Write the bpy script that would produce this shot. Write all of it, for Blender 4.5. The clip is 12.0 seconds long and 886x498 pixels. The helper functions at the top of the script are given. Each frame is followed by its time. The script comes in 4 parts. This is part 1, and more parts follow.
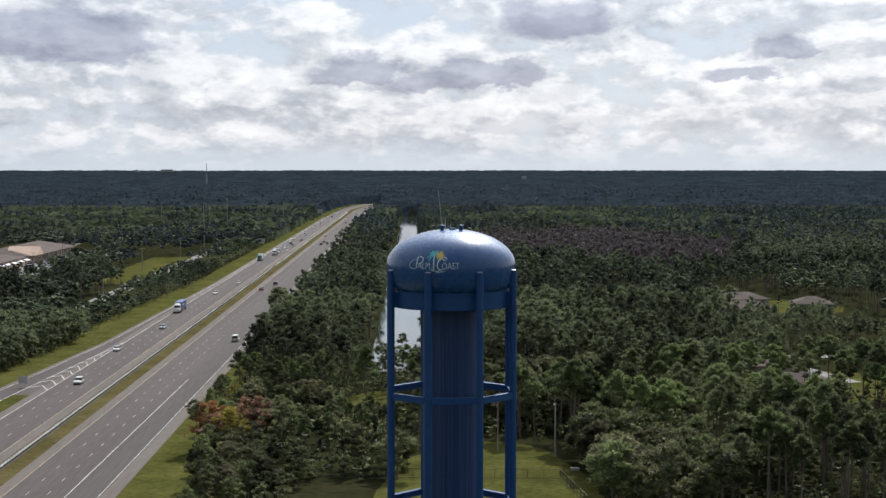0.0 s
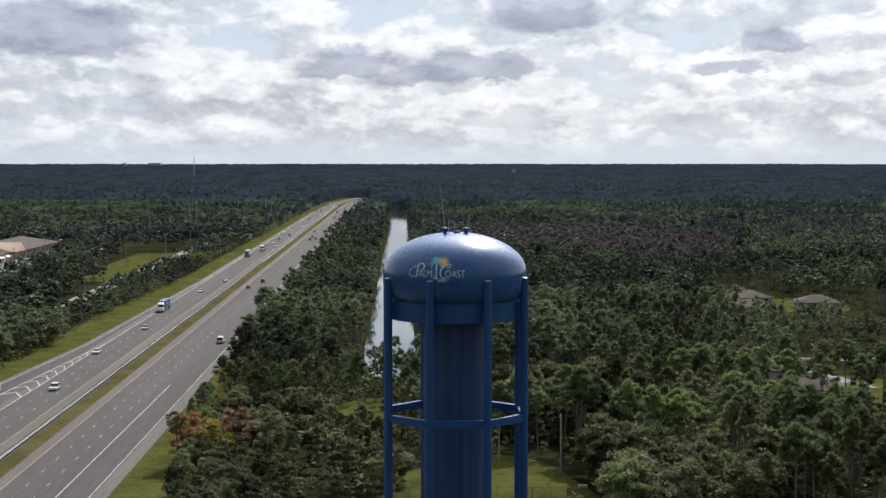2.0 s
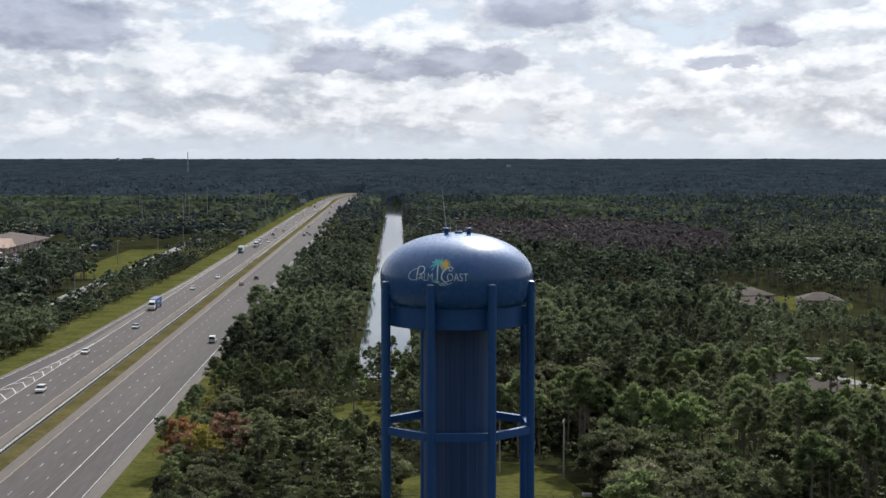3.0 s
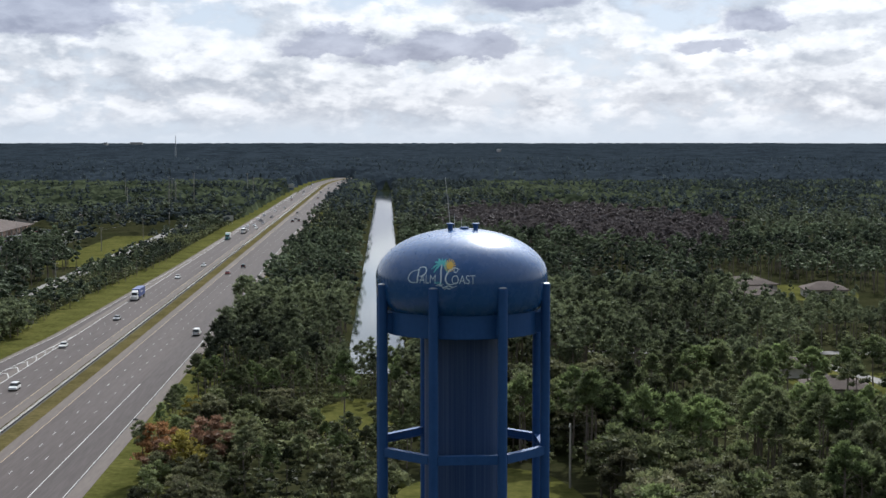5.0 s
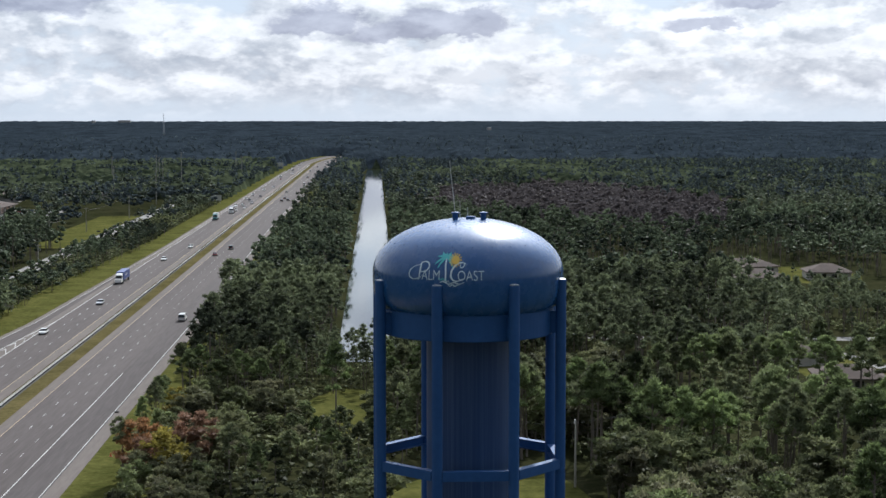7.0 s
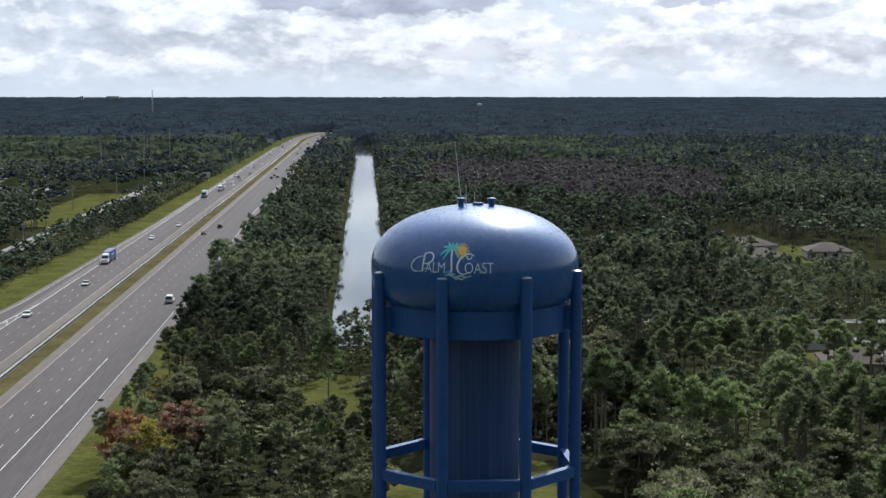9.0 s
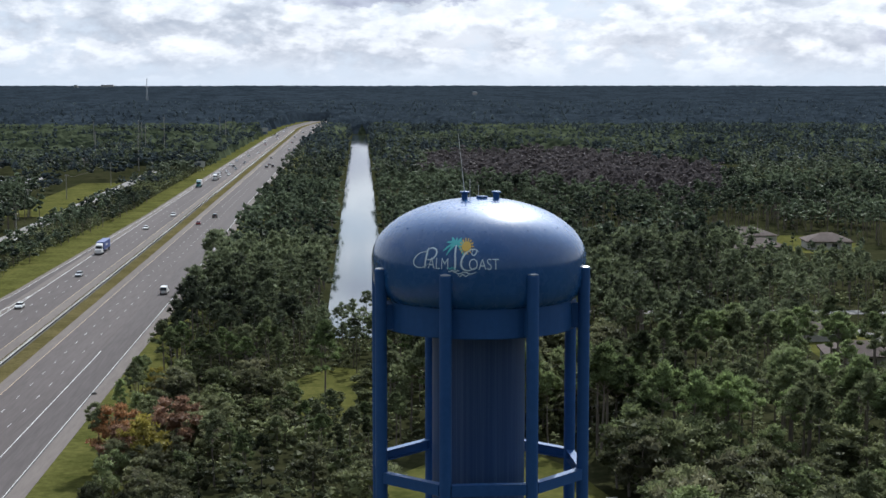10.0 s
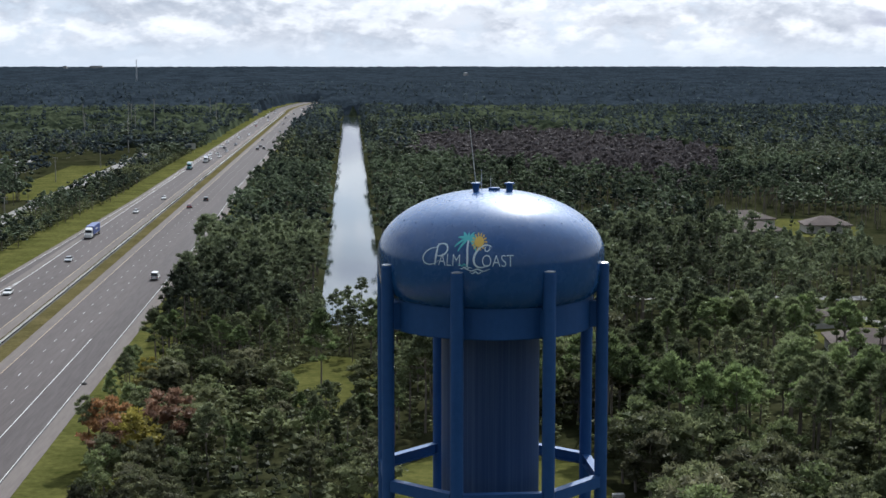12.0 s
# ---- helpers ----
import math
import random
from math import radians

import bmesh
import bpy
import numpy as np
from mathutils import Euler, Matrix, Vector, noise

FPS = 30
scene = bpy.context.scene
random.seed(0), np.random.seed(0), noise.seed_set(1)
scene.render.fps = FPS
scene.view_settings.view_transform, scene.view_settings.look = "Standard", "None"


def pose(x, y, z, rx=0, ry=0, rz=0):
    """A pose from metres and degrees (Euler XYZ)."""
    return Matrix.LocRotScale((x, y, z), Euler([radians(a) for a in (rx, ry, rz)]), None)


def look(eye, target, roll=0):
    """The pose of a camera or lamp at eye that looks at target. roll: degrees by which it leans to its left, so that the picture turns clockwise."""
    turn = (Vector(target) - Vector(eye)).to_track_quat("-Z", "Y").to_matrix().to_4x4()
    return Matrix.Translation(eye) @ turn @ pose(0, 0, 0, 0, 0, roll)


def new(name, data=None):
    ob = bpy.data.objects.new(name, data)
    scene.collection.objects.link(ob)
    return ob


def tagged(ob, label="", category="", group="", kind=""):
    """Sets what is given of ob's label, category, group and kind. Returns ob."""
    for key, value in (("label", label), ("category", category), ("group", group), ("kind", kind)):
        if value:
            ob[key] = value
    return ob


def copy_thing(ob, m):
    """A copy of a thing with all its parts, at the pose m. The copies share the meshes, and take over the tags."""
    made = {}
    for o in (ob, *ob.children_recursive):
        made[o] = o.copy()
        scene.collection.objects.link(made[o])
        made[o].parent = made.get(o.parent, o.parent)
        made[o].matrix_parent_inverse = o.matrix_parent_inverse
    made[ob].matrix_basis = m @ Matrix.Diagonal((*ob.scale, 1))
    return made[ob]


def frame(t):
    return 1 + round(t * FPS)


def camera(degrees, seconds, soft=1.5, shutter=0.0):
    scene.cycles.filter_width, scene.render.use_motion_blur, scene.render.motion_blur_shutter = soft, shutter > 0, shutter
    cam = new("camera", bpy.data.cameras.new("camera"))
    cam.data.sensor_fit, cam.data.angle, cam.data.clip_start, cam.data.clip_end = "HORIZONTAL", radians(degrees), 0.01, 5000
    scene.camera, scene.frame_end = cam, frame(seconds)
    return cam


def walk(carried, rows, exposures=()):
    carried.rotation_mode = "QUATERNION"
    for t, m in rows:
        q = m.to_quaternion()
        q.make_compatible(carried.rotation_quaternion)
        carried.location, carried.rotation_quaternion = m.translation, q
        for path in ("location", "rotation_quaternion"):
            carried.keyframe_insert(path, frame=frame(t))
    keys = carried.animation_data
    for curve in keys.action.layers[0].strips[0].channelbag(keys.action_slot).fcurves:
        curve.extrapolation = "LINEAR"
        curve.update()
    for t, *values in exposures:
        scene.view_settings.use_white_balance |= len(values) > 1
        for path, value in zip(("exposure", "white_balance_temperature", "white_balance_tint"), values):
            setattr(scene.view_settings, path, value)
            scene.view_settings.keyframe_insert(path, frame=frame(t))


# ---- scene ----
from mathutils import Quaternion
cam = camera(31.0, 12.0)
# seconds, eye x, y, z, pitch, yaw; the tower stands at the origin and y runs along the highway
ROWS = [
    (0.0, -4.72, -205.90, 57.73, -3.063, -1.029),
    (0.5, -5.11, -201.09, 57.81, -3.117, -1.132),
    (1.0, -5.45, -195.90, 57.89, -3.171, -1.234),
    (1.5, -5.74, -190.48, 57.95, -3.231, -1.336),
    (2.0, -6.01, -184.97, 58.00, -3.301, -1.437),
    (2.5, -6.25, -179.48, 58.05, -3.385, -1.537),
    (3.0, -6.48, -174.10, 58.09, -3.484, -1.637),
    (5.0, -7.31, -154.61, 58.23, -4.047, -2.028),
    (5.5, -7.50, -150.38, 58.26, -4.227, -2.124),
    (6.0, -7.69, -146.42, 58.29, -4.419, -2.219),
    (6.5, -7.87, -142.73, 58.32, -4.622, -2.314),
    (7.0, -8.05, -139.30, 58.34, -4.832, -2.408),
    (9.0, -8.77, -127.96, 58.44, -5.693, -2.775),
    (9.5, -8.96, -125.66, 58.47, -5.900, -2.866),
    (10.0, -9.17, -123.54, 58.50, -6.098, -2.955),
    (10.5, -9.39, -121.58, 58.55, -6.286, -3.044),
    (11.0, -9.64, -119.78, 58.61, -6.463, -3.132),
    (11.5, -9.93, -118.10, 58.68, -6.628, -3.220),
    (12.0, -10.26, -116.55, 58.77, -6.779, -3.306),
]
walk(cam, [(t, pose(x, y, z, 90 + pitch, 0, yaw)) for t, x, y, z, pitch, yaw in ROWS], [(0.0, -0.03, 6150.0, 10.5), (5.0, 0.04, 5950.0, 10.0), (12.0, 0.13, 5750.0, 9.5)])

# ---- world, sun ----
SUN_AZ, SUN_EL = radians(17), radians(42)


def tree_of(owner):
    owner.use_nodes = True
    tree = owner.node_tree
    tree.nodes.clear()
    return tree


class Nodes:
    """Short writing of node trees."""

    def __init__(self, tree):
        self.tree = tree

    def fill(self, node, ins):
        for key, value in dict(ins).items():
            if isinstance(value, bpy.types.NodeSocket):
                self.tree.links.new(value, node.inputs[key])
            else:
                node.inputs[key].default_value = value
        return node

    def put(self, kind, ins=()):
        return self.fill(self.tree.nodes.new(kind), ins)

    def math(self, op, a, b=0.0, c=0.0):
        node = self.tree.nodes.new("ShaderNodeMath")
        node.operation = op
        return self.fill(node, {0: a, 1: b, 2: c}).outputs[0]

    def mix(self, fac, a, b):
        node = self.tree.nodes.new("ShaderNodeMix")
        node.data_type = "RGBA"
        a, b = [(*v, 1) if isinstance(v, tuple) else v for v in (a, b)]
        return self.fill(node, {0: fac, 6: a, 7: b}).outputs[2]

    def ramp(self, fac, lo, hi):
        node = self.tree.nodes.new("ShaderNodeMapRange")
        node.interpolation_type = "SMOOTHSTEP"
        return self.fill(node, {"Value": fac, "From Min": lo, "From Max": hi}).outputs[0]

    def noise(self, vec, scale, detail=5.0, rough=0.55, distort=0.0):
        return self.put("ShaderNodeTexNoise", {"Vector": vec, "Scale": scale, "Detail": detail, "Roughness": rough, "Distortion": distort}).outputs["Fac"]


# heavy grey cumulus bases: azimuth, height over the horizon, half width, half height, weight
CLOUDS = [
    (-0.181, 0.062, 0.050, 0.018, 1.0), (-0.028, 0.046, 0.025, 0.009, 1.0), (0.029, 0.0435, 0.036, 0.0095, 1.1), (0.0715, 0.0665, 0.031, 0.016, 0.95),
    (0.167, 0.0453, 0.016, 0.006, 0.8), (0.195, 0.0577, 0.029, 0.009, 1.0), (-0.088, 0.096, 0.036, 0.010, 0.9), (-0.238, 0.089, 0.026, 0.010, 0.8),
    (0.287, 0.086, 0.03, 0.015, 1.0), (-0.217, 0.0223, 0.014, 0.006, 0.55), (0.273, 0.0152, 0.036, 0.009, 0.5), (0.13, 0.1, 0.03, 0.01, 0.7), (0.02, 0.109, 0.04, 0.01, 0.7),
    (-0.26, 0.056, 0.03, 0.012, 0.8), (-0.11, 0.072, 0.02, 0.008, 0.5), (0.12, 0.022, 0.05, 0.005, 0.4),
]
world = bpy.data.worlds.new("world")
scene.world = world
w = Nodes(tree_of(world))
coord = w.put("ShaderNodeTexCoord").outputs["Generated"]
xyz = w.put("ShaderNodeSeparateXYZ", {0: coord}).outputs
az = w.math("ARCTAN2", xyz[0], xyz[1])
el = w.math("ARCSINE", xyz[2])
lift = w.math("MAXIMUM", w.math("ADD", xyz[2], 0.05), 0.02)
flat = w.put("ShaderNodeCombineXYZ", {0: w.math("DIVIDE", xyz[0], lift), 1: w.math("DIVIDE", xyz[1], lift)}).outputs[0]
sheet = w.put("ShaderNodeCombineXYZ", {0: az, 1: w.math("MULTIPLY", el, 2.0), 2: 0.3}).outputs[0]
big = w.noise(flat, 0.55, 7.0, 0.6)


def billow(vec, scale):
    """Heaped, cauliflower-like tops."""
    node = w.put("ShaderNodeTexVoronoi")
    node.feature = "SMOOTH_F1"
    w.fill(node, {"Vector": vec, "Scale": scale, "Detail": 4.0, "Roughness": 0.55, "Lacunarity": 2.1, "Smoothness": 0.35})
    return w.math("MULTIPLY_ADD", node.outputs["Distance"], -0.62, 0.74)


bent = w.put("ShaderNodeTexNoise", {"Vector": sheet, "Scale": 9.0, "Detail": 4.0})
bent = w.put("ShaderNodeVectorMath", {0: bent.outputs["Color"], 1: (0.02, 0.02, 0.0)})
bent.operation = "MULTIPLY"
heap = w.put("ShaderNodeVectorMath", {0: sheet, 1: bent.outputs[0]}).outputs[0]
heap_up = w.put("ShaderNodeVectorMath", {0: heap, 1: (0.004, 0.018, 0.0)}).outputs[0]
puff = w.math("MULTIPLY_ADD", w.noise(heap, 11.0, 8.0, 0.55), 0.6, w.math("MULTIPLY", billow(heap, 19.0), 0.4))
puff_up = w.math("MULTIPLY_ADD", w.noise(heap_up, 11.0, 8.0, 0.55), 0.6, w.math("MULTIPLY", billow(heap_up, 19.0), 0.4))
fine = w.noise(sheet, 34.0, 7.0, 0.62)
warp = w.put("ShaderNodeTexNoise", {"Vector": sheet, "Scale": 17.0, "Detail": 7.0, "Roughness": 0.6})
warped = w.put("ShaderNodeSeparateColor", {0: warp.outputs["Color"]}).outputs
shift = w.math("MULTIPLY_ADD", warped[0], 0.10, -0.05)
shift2 = w.math("MULTIPLY_ADD", warped[1], 0.04, -0.02)
grey = None
for a, e, sa, se, k in [(1.2 * a, 1.2 * e, 1.2 * sa, 1.25 * se, k) for a, e, sa, se, k in CLOUDS]:
    u = w.math("DIVIDE", w.math("ADD", w.math("SUBTRACT", az, a), shift), sa)
    v = w.math("DIVIDE", w.math("ADD", w.math("SUBTRACT", el, e), shift2), se)
    v = w.math("MAXIMUM", v, w.math("MULTIPLY", v, -1.8))
    r2 = w.math("ADD", w.math("MULTIPLY", u, u), w.math("MULTIPLY", v, v))
    g = w.math("MULTIPLY", w.math("POWER", 2.718, w.math("MULTIPLY", r2, -0.75)), k)
    grey = g if grey is None else w.math("MAXIMUM", grey, g)
above = w.ramp(el, 0.11, 0.2)
grey = w.math("MAXIMUM", grey, w.math("MULTIPLY", w.ramp(big, 0.5, 0.68), above))
sky = w.put("ShaderNodeTexSky")
sky.sky_type, sky.sun_disc, sky.sun_elevation, sky.sun_rotation, sky.dust_density = "NISHITA", False, SUN_EL, SUN_AZ, 2.0
air = w.mix(w.ramp(el, 0.0, 0.16), (0.70, 0.76, 0.82), (0.56, 0.66, 0.78))
lit = w.ramp(w.math("SUBTRACT", puff, puff_up), -0.07, 0.07)
curl = w.noise(sheet, 24.0, 8.0, 0.62, 0.5)
grain = w.ramp(w.math("MULTIPLY_ADD", fine, 0.5, w.math("MULTIPLY", curl, 0.5)), 0.36, 0.64)
ragged = w.math("MULTIPLY_ADD", fine, 0.3, w.math("SUBTRACT", puff, 0.15))
body = w.math("ADD", ragged, w.math("MULTIPLY", grey, 0.22))
cover = w.math("MULTIPLY", w.ramp(body, 0.19, 0.34), w.ramp(el, -0.008, 0.02))
white = w.mix(w.math("ADD", w.math("MULTIPLY", lit, 0.5), w.math("MULTIPLY", grain, 0.5)), (0.43, 0.47, 0.54), (1.08, 1.07, 1.06))
veil = w.mix(cover, air, white)
shade = w.mix(w.math("ADD", w.math("MULTIPLY", lit, 0.45), w.math("MULTIPLY", grain, 0.55)), (0.27, 0.295, 0.40), (0.56, 0.585, 0.68))
thick = w.ramp(w.math("ADD", w.math("MULTIPLY", grey, 0.75), w.math("MULTIPLY_ADD", curl, 0.35, w.math("MULTIPLY", puff, 0.6))), 0.64, 0.86)
veil = w.mix(thick, veil, shade)
way = (math.sin(SUN_AZ) * math.cos(SUN_EL), math.cos(SUN_AZ) * math.cos(SUN_EL), math.sin(SUN_EL))
dot = w.put("ShaderNodeVectorMath", {0: coord, 1: way})
dot.operation = "DOT_PRODUCT"
near_sun = w.math("POWER", w.math("MAXIMUM", dot.outputs["Value"], 0.0), 18.0)
glare = w.math("MULTIPLY_ADD", near_sun, 5.5, w.math("MULTIPLY_ADD", w.ramp(dot.outputs["Value"], -0.3, 0.72), 0.6, 0.4))
glow = w.put("ShaderNodeBackground", {"Color": veil, "Strength": glare})
clear_sky = w.put("ShaderNodeBackground", {"Color": sky.outputs[0], "Strength": 0.1})
both = w.put("ShaderNodeMixShader", {0: 0.88, 1: clear_sky.outputs[0], 2: glow.outputs[0]})
w.put("ShaderNodeOutputWorld", {0: both.outputs[0]})

sun_data = bpy.data.lights.new("sun", "SUN")
sun_data.energy, sun_data.angle, sun_data.color = 4.6, radians(0.53), (1.0, 0.94, 0.82)
sun = new("sun", sun_data)
sun.matrix_world = look((0, 0, 0), (-math.sin(SUN_AZ) * math.cos(SUN_EL), -math.cos(SUN_AZ) * math.cos(SUN_EL), -math.sin(SUN_EL)))

# ---- materials ----


def surface(name, lo, hi, rough=0.7, scale=1.0, wide=0.1, bump=0.0, metallic=0.0, coat=0.0, vary=0.0, stretch=(1, 1, 1), contrast=(0.3, 0.7), rough_vary=0.0, specular=0.5):
    """Two-scale mottled paint, stone or soil."""
    m = bpy.data.materials.new(name)
    n = Nodes(tree_of(m))
    place = n.put("ShaderNodeNewGeometry").outputs["Position"]
    vec = n.put("ShaderNodeMapping", {"Vector": place, "Scale": stretch}).outputs[0]
    a = n.noise(vec, scale, 6.0, 0.65)
    b = n.noise(vec, wide, 4.0, 0.6)
    f = n.math("ADD", n.math("MULTIPLY", a, 0.5), n.math("MULTIPLY", b, 0.5))
    colour = n.mix(n.ramp(f, *contrast), lo, hi)
    if vary:
        info = n.put("ShaderNodeObjectInfo").outputs["Random"]
        colour = n.put("ShaderNodeHueSaturation", {"Color": colour, "Value": n.math("MULTIPLY_ADD", info, 2 * vary, 1 - vary)}).outputs[0]
    p = n.put("ShaderNodeBsdfPrincipled", {"Base Color": colour, "Metallic": metallic, "Coat Weight": coat, "Coat Roughness": 0.13, "Specular IOR Level": specular,
                                           "Roughness": n.math("MULTIPLY_ADD", a, rough_vary, rough - rough_vary / 2)})
    if bump:
        n.tree.links.new(n.put("ShaderNodeBump", {"Height": a, "Strength": bump, "Distance": 0.05}).outputs[0], p.inputs["Normal"])
    n.put("ShaderNodeOutputMaterial", {0: p.outputs[0]})
    return m


def foliage(name, lo, hi, through_light=0.42, hue=0.03, island=True, gloss=0.06):
    """Leaves: lighter and darker clumps, light shining through."""
    m = bpy.data.materials.new(name)
    n = Nodes(tree_of(m))
    geo = n.put("ShaderNodeNewGeometry").outputs
    info = n.put("ShaderNodeObjectInfo").outputs
    # broad tone of whole stands, also imitates lit areas and bands of cloud shade
    stand = n.noise(geo["Position"], 0.022, 3.0, 0.55)
    clump = n.noise(geo["Position"], 0.5, 3.0, 0.6)
    crown = n.noise(geo["Position"], 0.15, 2.0, 0.5)
    f = n.math("ADD", n.math("MULTIPLY", stand, 0.48), n.math("ADD", n.math("MULTIPLY", crown, 0.32), n.math("MULTIPLY", clump, 0.2)))
    colour = n.mix(n.ramp(f, 0.38, 0.62), lo, hi)
    rnd = n.math("MULTIPLY_ADD", geo["Random Per Island"], 0.8, 0.6) if island else 1.0
    if island:
        rnd = n.math("MULTIPLY", rnd, n.math("MULTIPLY_ADD", info["Random"], 0.36, 0.82))
    hsv = n.put("ShaderNodeHueSaturation", {"Color": colour, "Hue": n.math("MULTIPLY_ADD", info["Random"], hue, 0.5 - hue / 2), "Value": rnd,
                                            "Saturation": n.math("MULTIPLY_ADD", info["Random"], 0.3, 0.85)}).outputs[0]
    d = n.put("ShaderNodeBsdfPrincipled", {"Base Color": hsv, "Roughness": 0.6, "Specular IOR Level": gloss})
    tr = n.put("ShaderNodeBsdfTranslucent", {"Color": hsv})
    mixed = n.put("ShaderNodeMixShader", {0: through_light, 1: d.outputs[0], 2: tr.outputs[0]})
    n.put("ShaderNodeOutputMaterial", {0: mixed.outputs[0]})
    return m


def plain(name, colour, rough=0.5, metallic=0.0, coat=0.0, vary=0.06):
    c = tuple(colour)
    return surface(name, tuple(v * (1 - vary) for v in c), tuple(min(1, v * (1 + vary)) for v in c), rough, 3.0, 0.4, metallic=metallic, coat=coat)


M_PINE = foliage("pine needles", (0.030, 0.039, 0.020), (0.222, 0.262, 0.122), 0.42)
M_OAK = foliage("broad leaves", (0.034, 0.038, 0.022), (0.244, 0.258, 0.130), 0.38, 0.06)
M_RUST = foliage("rust leaves", (0.16, 0.092, 0.050), (0.33, 0.190, 0.105), 0.35, 0.01)
M_GOLD = foliage("gold leaves", (0.12, 0.105, 0.035), (0.27, 0.23, 0.075), 0.35, 0.01)
M_WOODS = foliage("woods leaves", (0.028, 0.036, 0.023), (0.205, 0.246, 0.128), 0.42)
# darker, cooler copy of the woods leaves: cloud shade and haze in the colour
M_WOODS_SHADE = foliage("shade-toned woods leaves", (0.024, 0.034, 0.025), (0.165, 0.205, 0.122), 0.38)
# distance haze is put into this bluish leaf colour
M_FAR_HAZE = foliage("haze-tinted far leaves", (0.040, 0.053, 0.060), (0.100, 0.126, 0.132), 0.5, gloss=0.0)
M_MAUVE = foliage("bare twigs", (0.098, 0.084, 0.084), (0.140, 0.121, 0.121), 0.3, 0.01, island=False)
M_BARK = surface("bark", (0.10, 0.082, 0.068), (0.24, 0.20, 0.165), 0.9, 6.0, 0.6, stretch=(1, 1, 0.25))
M_SOIL = surface("forest floor", (0.014, 0.017, 0.007), (0.04, 0.04, 0.02), 0.95, 0.6, 0.05, specular=0.0)
M_GRASS = surface("mown grass", (0.037, 0.043, 0.012), (0.106, 0.103, 0.032), 0.9, 0.7, 0.09, bump=0.4, specular=0.0)
M_DRY = surface("dry median grass", (0.054, 0.049, 0.019), (0.118, 0.098, 0.045), 0.9, 0.8, 0.07, bump=0.4, specular=0.0)
M_ROAD = surface("asphalt lanes", (0.061, 0.051, 0.0485), (0.097, 0.083, 0.079), 0.85, 1.6, 0.05, stretch=(1, 0.06, 1), specular=0.12)
M_NEWROAD = surface("dark fresh asphalt", (0.056, 0.047, 0.0455), (0.089, 0.077, 0.074), 0.85, 1.6, 0.05, stretch=(1, 0.06, 1), specular=0.12)
M_SHOULDER = surface("worn shoulder", (0.098, 0.083, 0.075), (0.148, 0.127, 0.115), 0.9, 1.2, 0.06, stretch=(1, 0.1, 1), specular=0.12)
M_SIDE = surface("pale side road", (0.12, 0.115, 0.108), (0.18, 0.172, 0.16), 0.9, 1.0, 0.05)
M_LINE = surface("white road paint", (0.28, 0.28, 0.27), (0.55, 0.55, 0.53), 0.7, 4.0, 0.3)
M_DASH = surface("worn white lane paint", (0.17, 0.165, 0.16), (0.42, 0.41, 0.40), 0.7, 2.0, 0.08)
M_YELLOW = surface("yellow road paint", (0.26, 0.19, 0.11), (0.4, 0.29, 0.17), 0.7, 4.0, 0.3)
M_CONCRETE = surface("concrete", (0.36, 0.35, 0.33), (0.52, 0.5, 0.47), 0.85, 2.0, 0.2)
M_STEEL = surface("galvanised steel", (0.5, 0.5, 0.49), (0.68, 0.68, 0.66), 0.45, 3.0, 0.4, metallic=0.6)
M_WATER = surface("canal water", (0.02, 0.028, 0.022), (0.03, 0.04, 0.03), 0.06, 0.9, 0.05, bump=0.03)
M_TYRE = plain("tyre rubber", (0.018, 0.018, 0.018), 0.8)
M_GLASS = plain("dark car glass", (0.012, 0.014, 0.017), 0.06, coat=0.5)
M_DARK = plain("dark plastic", (0.03, 0.03, 0.032), 0.5)

# ---- helpers for shapes ----


def part(name, bm, material, parent=None, label="", m=None, smooth=False):
    me = bpy.data.meshes.new(name)
    bm.to_mesh(me)
    bm.free()
    me.materials.append(material)
    if smooth:
        me.polygons.foreach_set("use_smooth", [True] * len(me.polygons))
    ob = new(name, me)
    ob.parent = parent
    if m is not None:
        ob.matrix_basis = m
    if label:
        ob["label"] = label
    return ob


def thing(name, label, category, group="", kind="", m=None):
    ob = new(name)
    ob.empty_display_size = 0.5
    if m is not None:
        ob.matrix_basis = m
    return tagged(ob, label, category, group, kind)


def box(bm, sx, sy, sz, m=None, bevel=0.0):
    """A box with its base centred on the origin."""
    got = bmesh.ops.create_cube(bm, size=1.0, matrix=(m or Matrix()) @ Matrix.Translation((0, 0, sz / 2)) @ Matrix.Diagonal((sx, sy, sz, 1)))
    if bevel:
        edges = list({e for v in got["verts"] for e in v.link_edges})
        bmesh.ops.bevel(bm, geom=edges, offset=bevel, segments=2, profile=0.6, affect="EDGES")
    return bm


def boxed(*a, **k):
    return box(bmesh.new(), *a, **k)


def lathe(profile, steps=48, m=None, bm=None):
    """Turns (radius, height) pairs round the z axis."""
    bm = bm or bmesh.new()
    rings = []
    for r, z in profile:
        if r < 1e-4:
            rings.append([bm.verts.new((m or Matrix()) @ Vector((0, 0, z)))])
        else:
            rings.append([bm.verts.new((m or Matrix()) @ Vector((r * math.cos(2 * math.pi * i / steps), r * math.sin(2 * math.pi * i / steps), z))) for i in range(steps)])
    for a, b in zip(rings, rings[1:]):
        for i in range(steps):
            j = (i + 1) % steps
            loop = [a[i % len(a)], a[j % len(a)], b[j % len(b)], b[i % len(b)]]
            loop = [v for k, v in enumerate(loop) if v not in loop[:k]]
            if len(loop) > 2:
                bm.faces.new(loop)
    bmesh.ops.recalc_face_normals(bm, faces=bm.faces)
    return bm


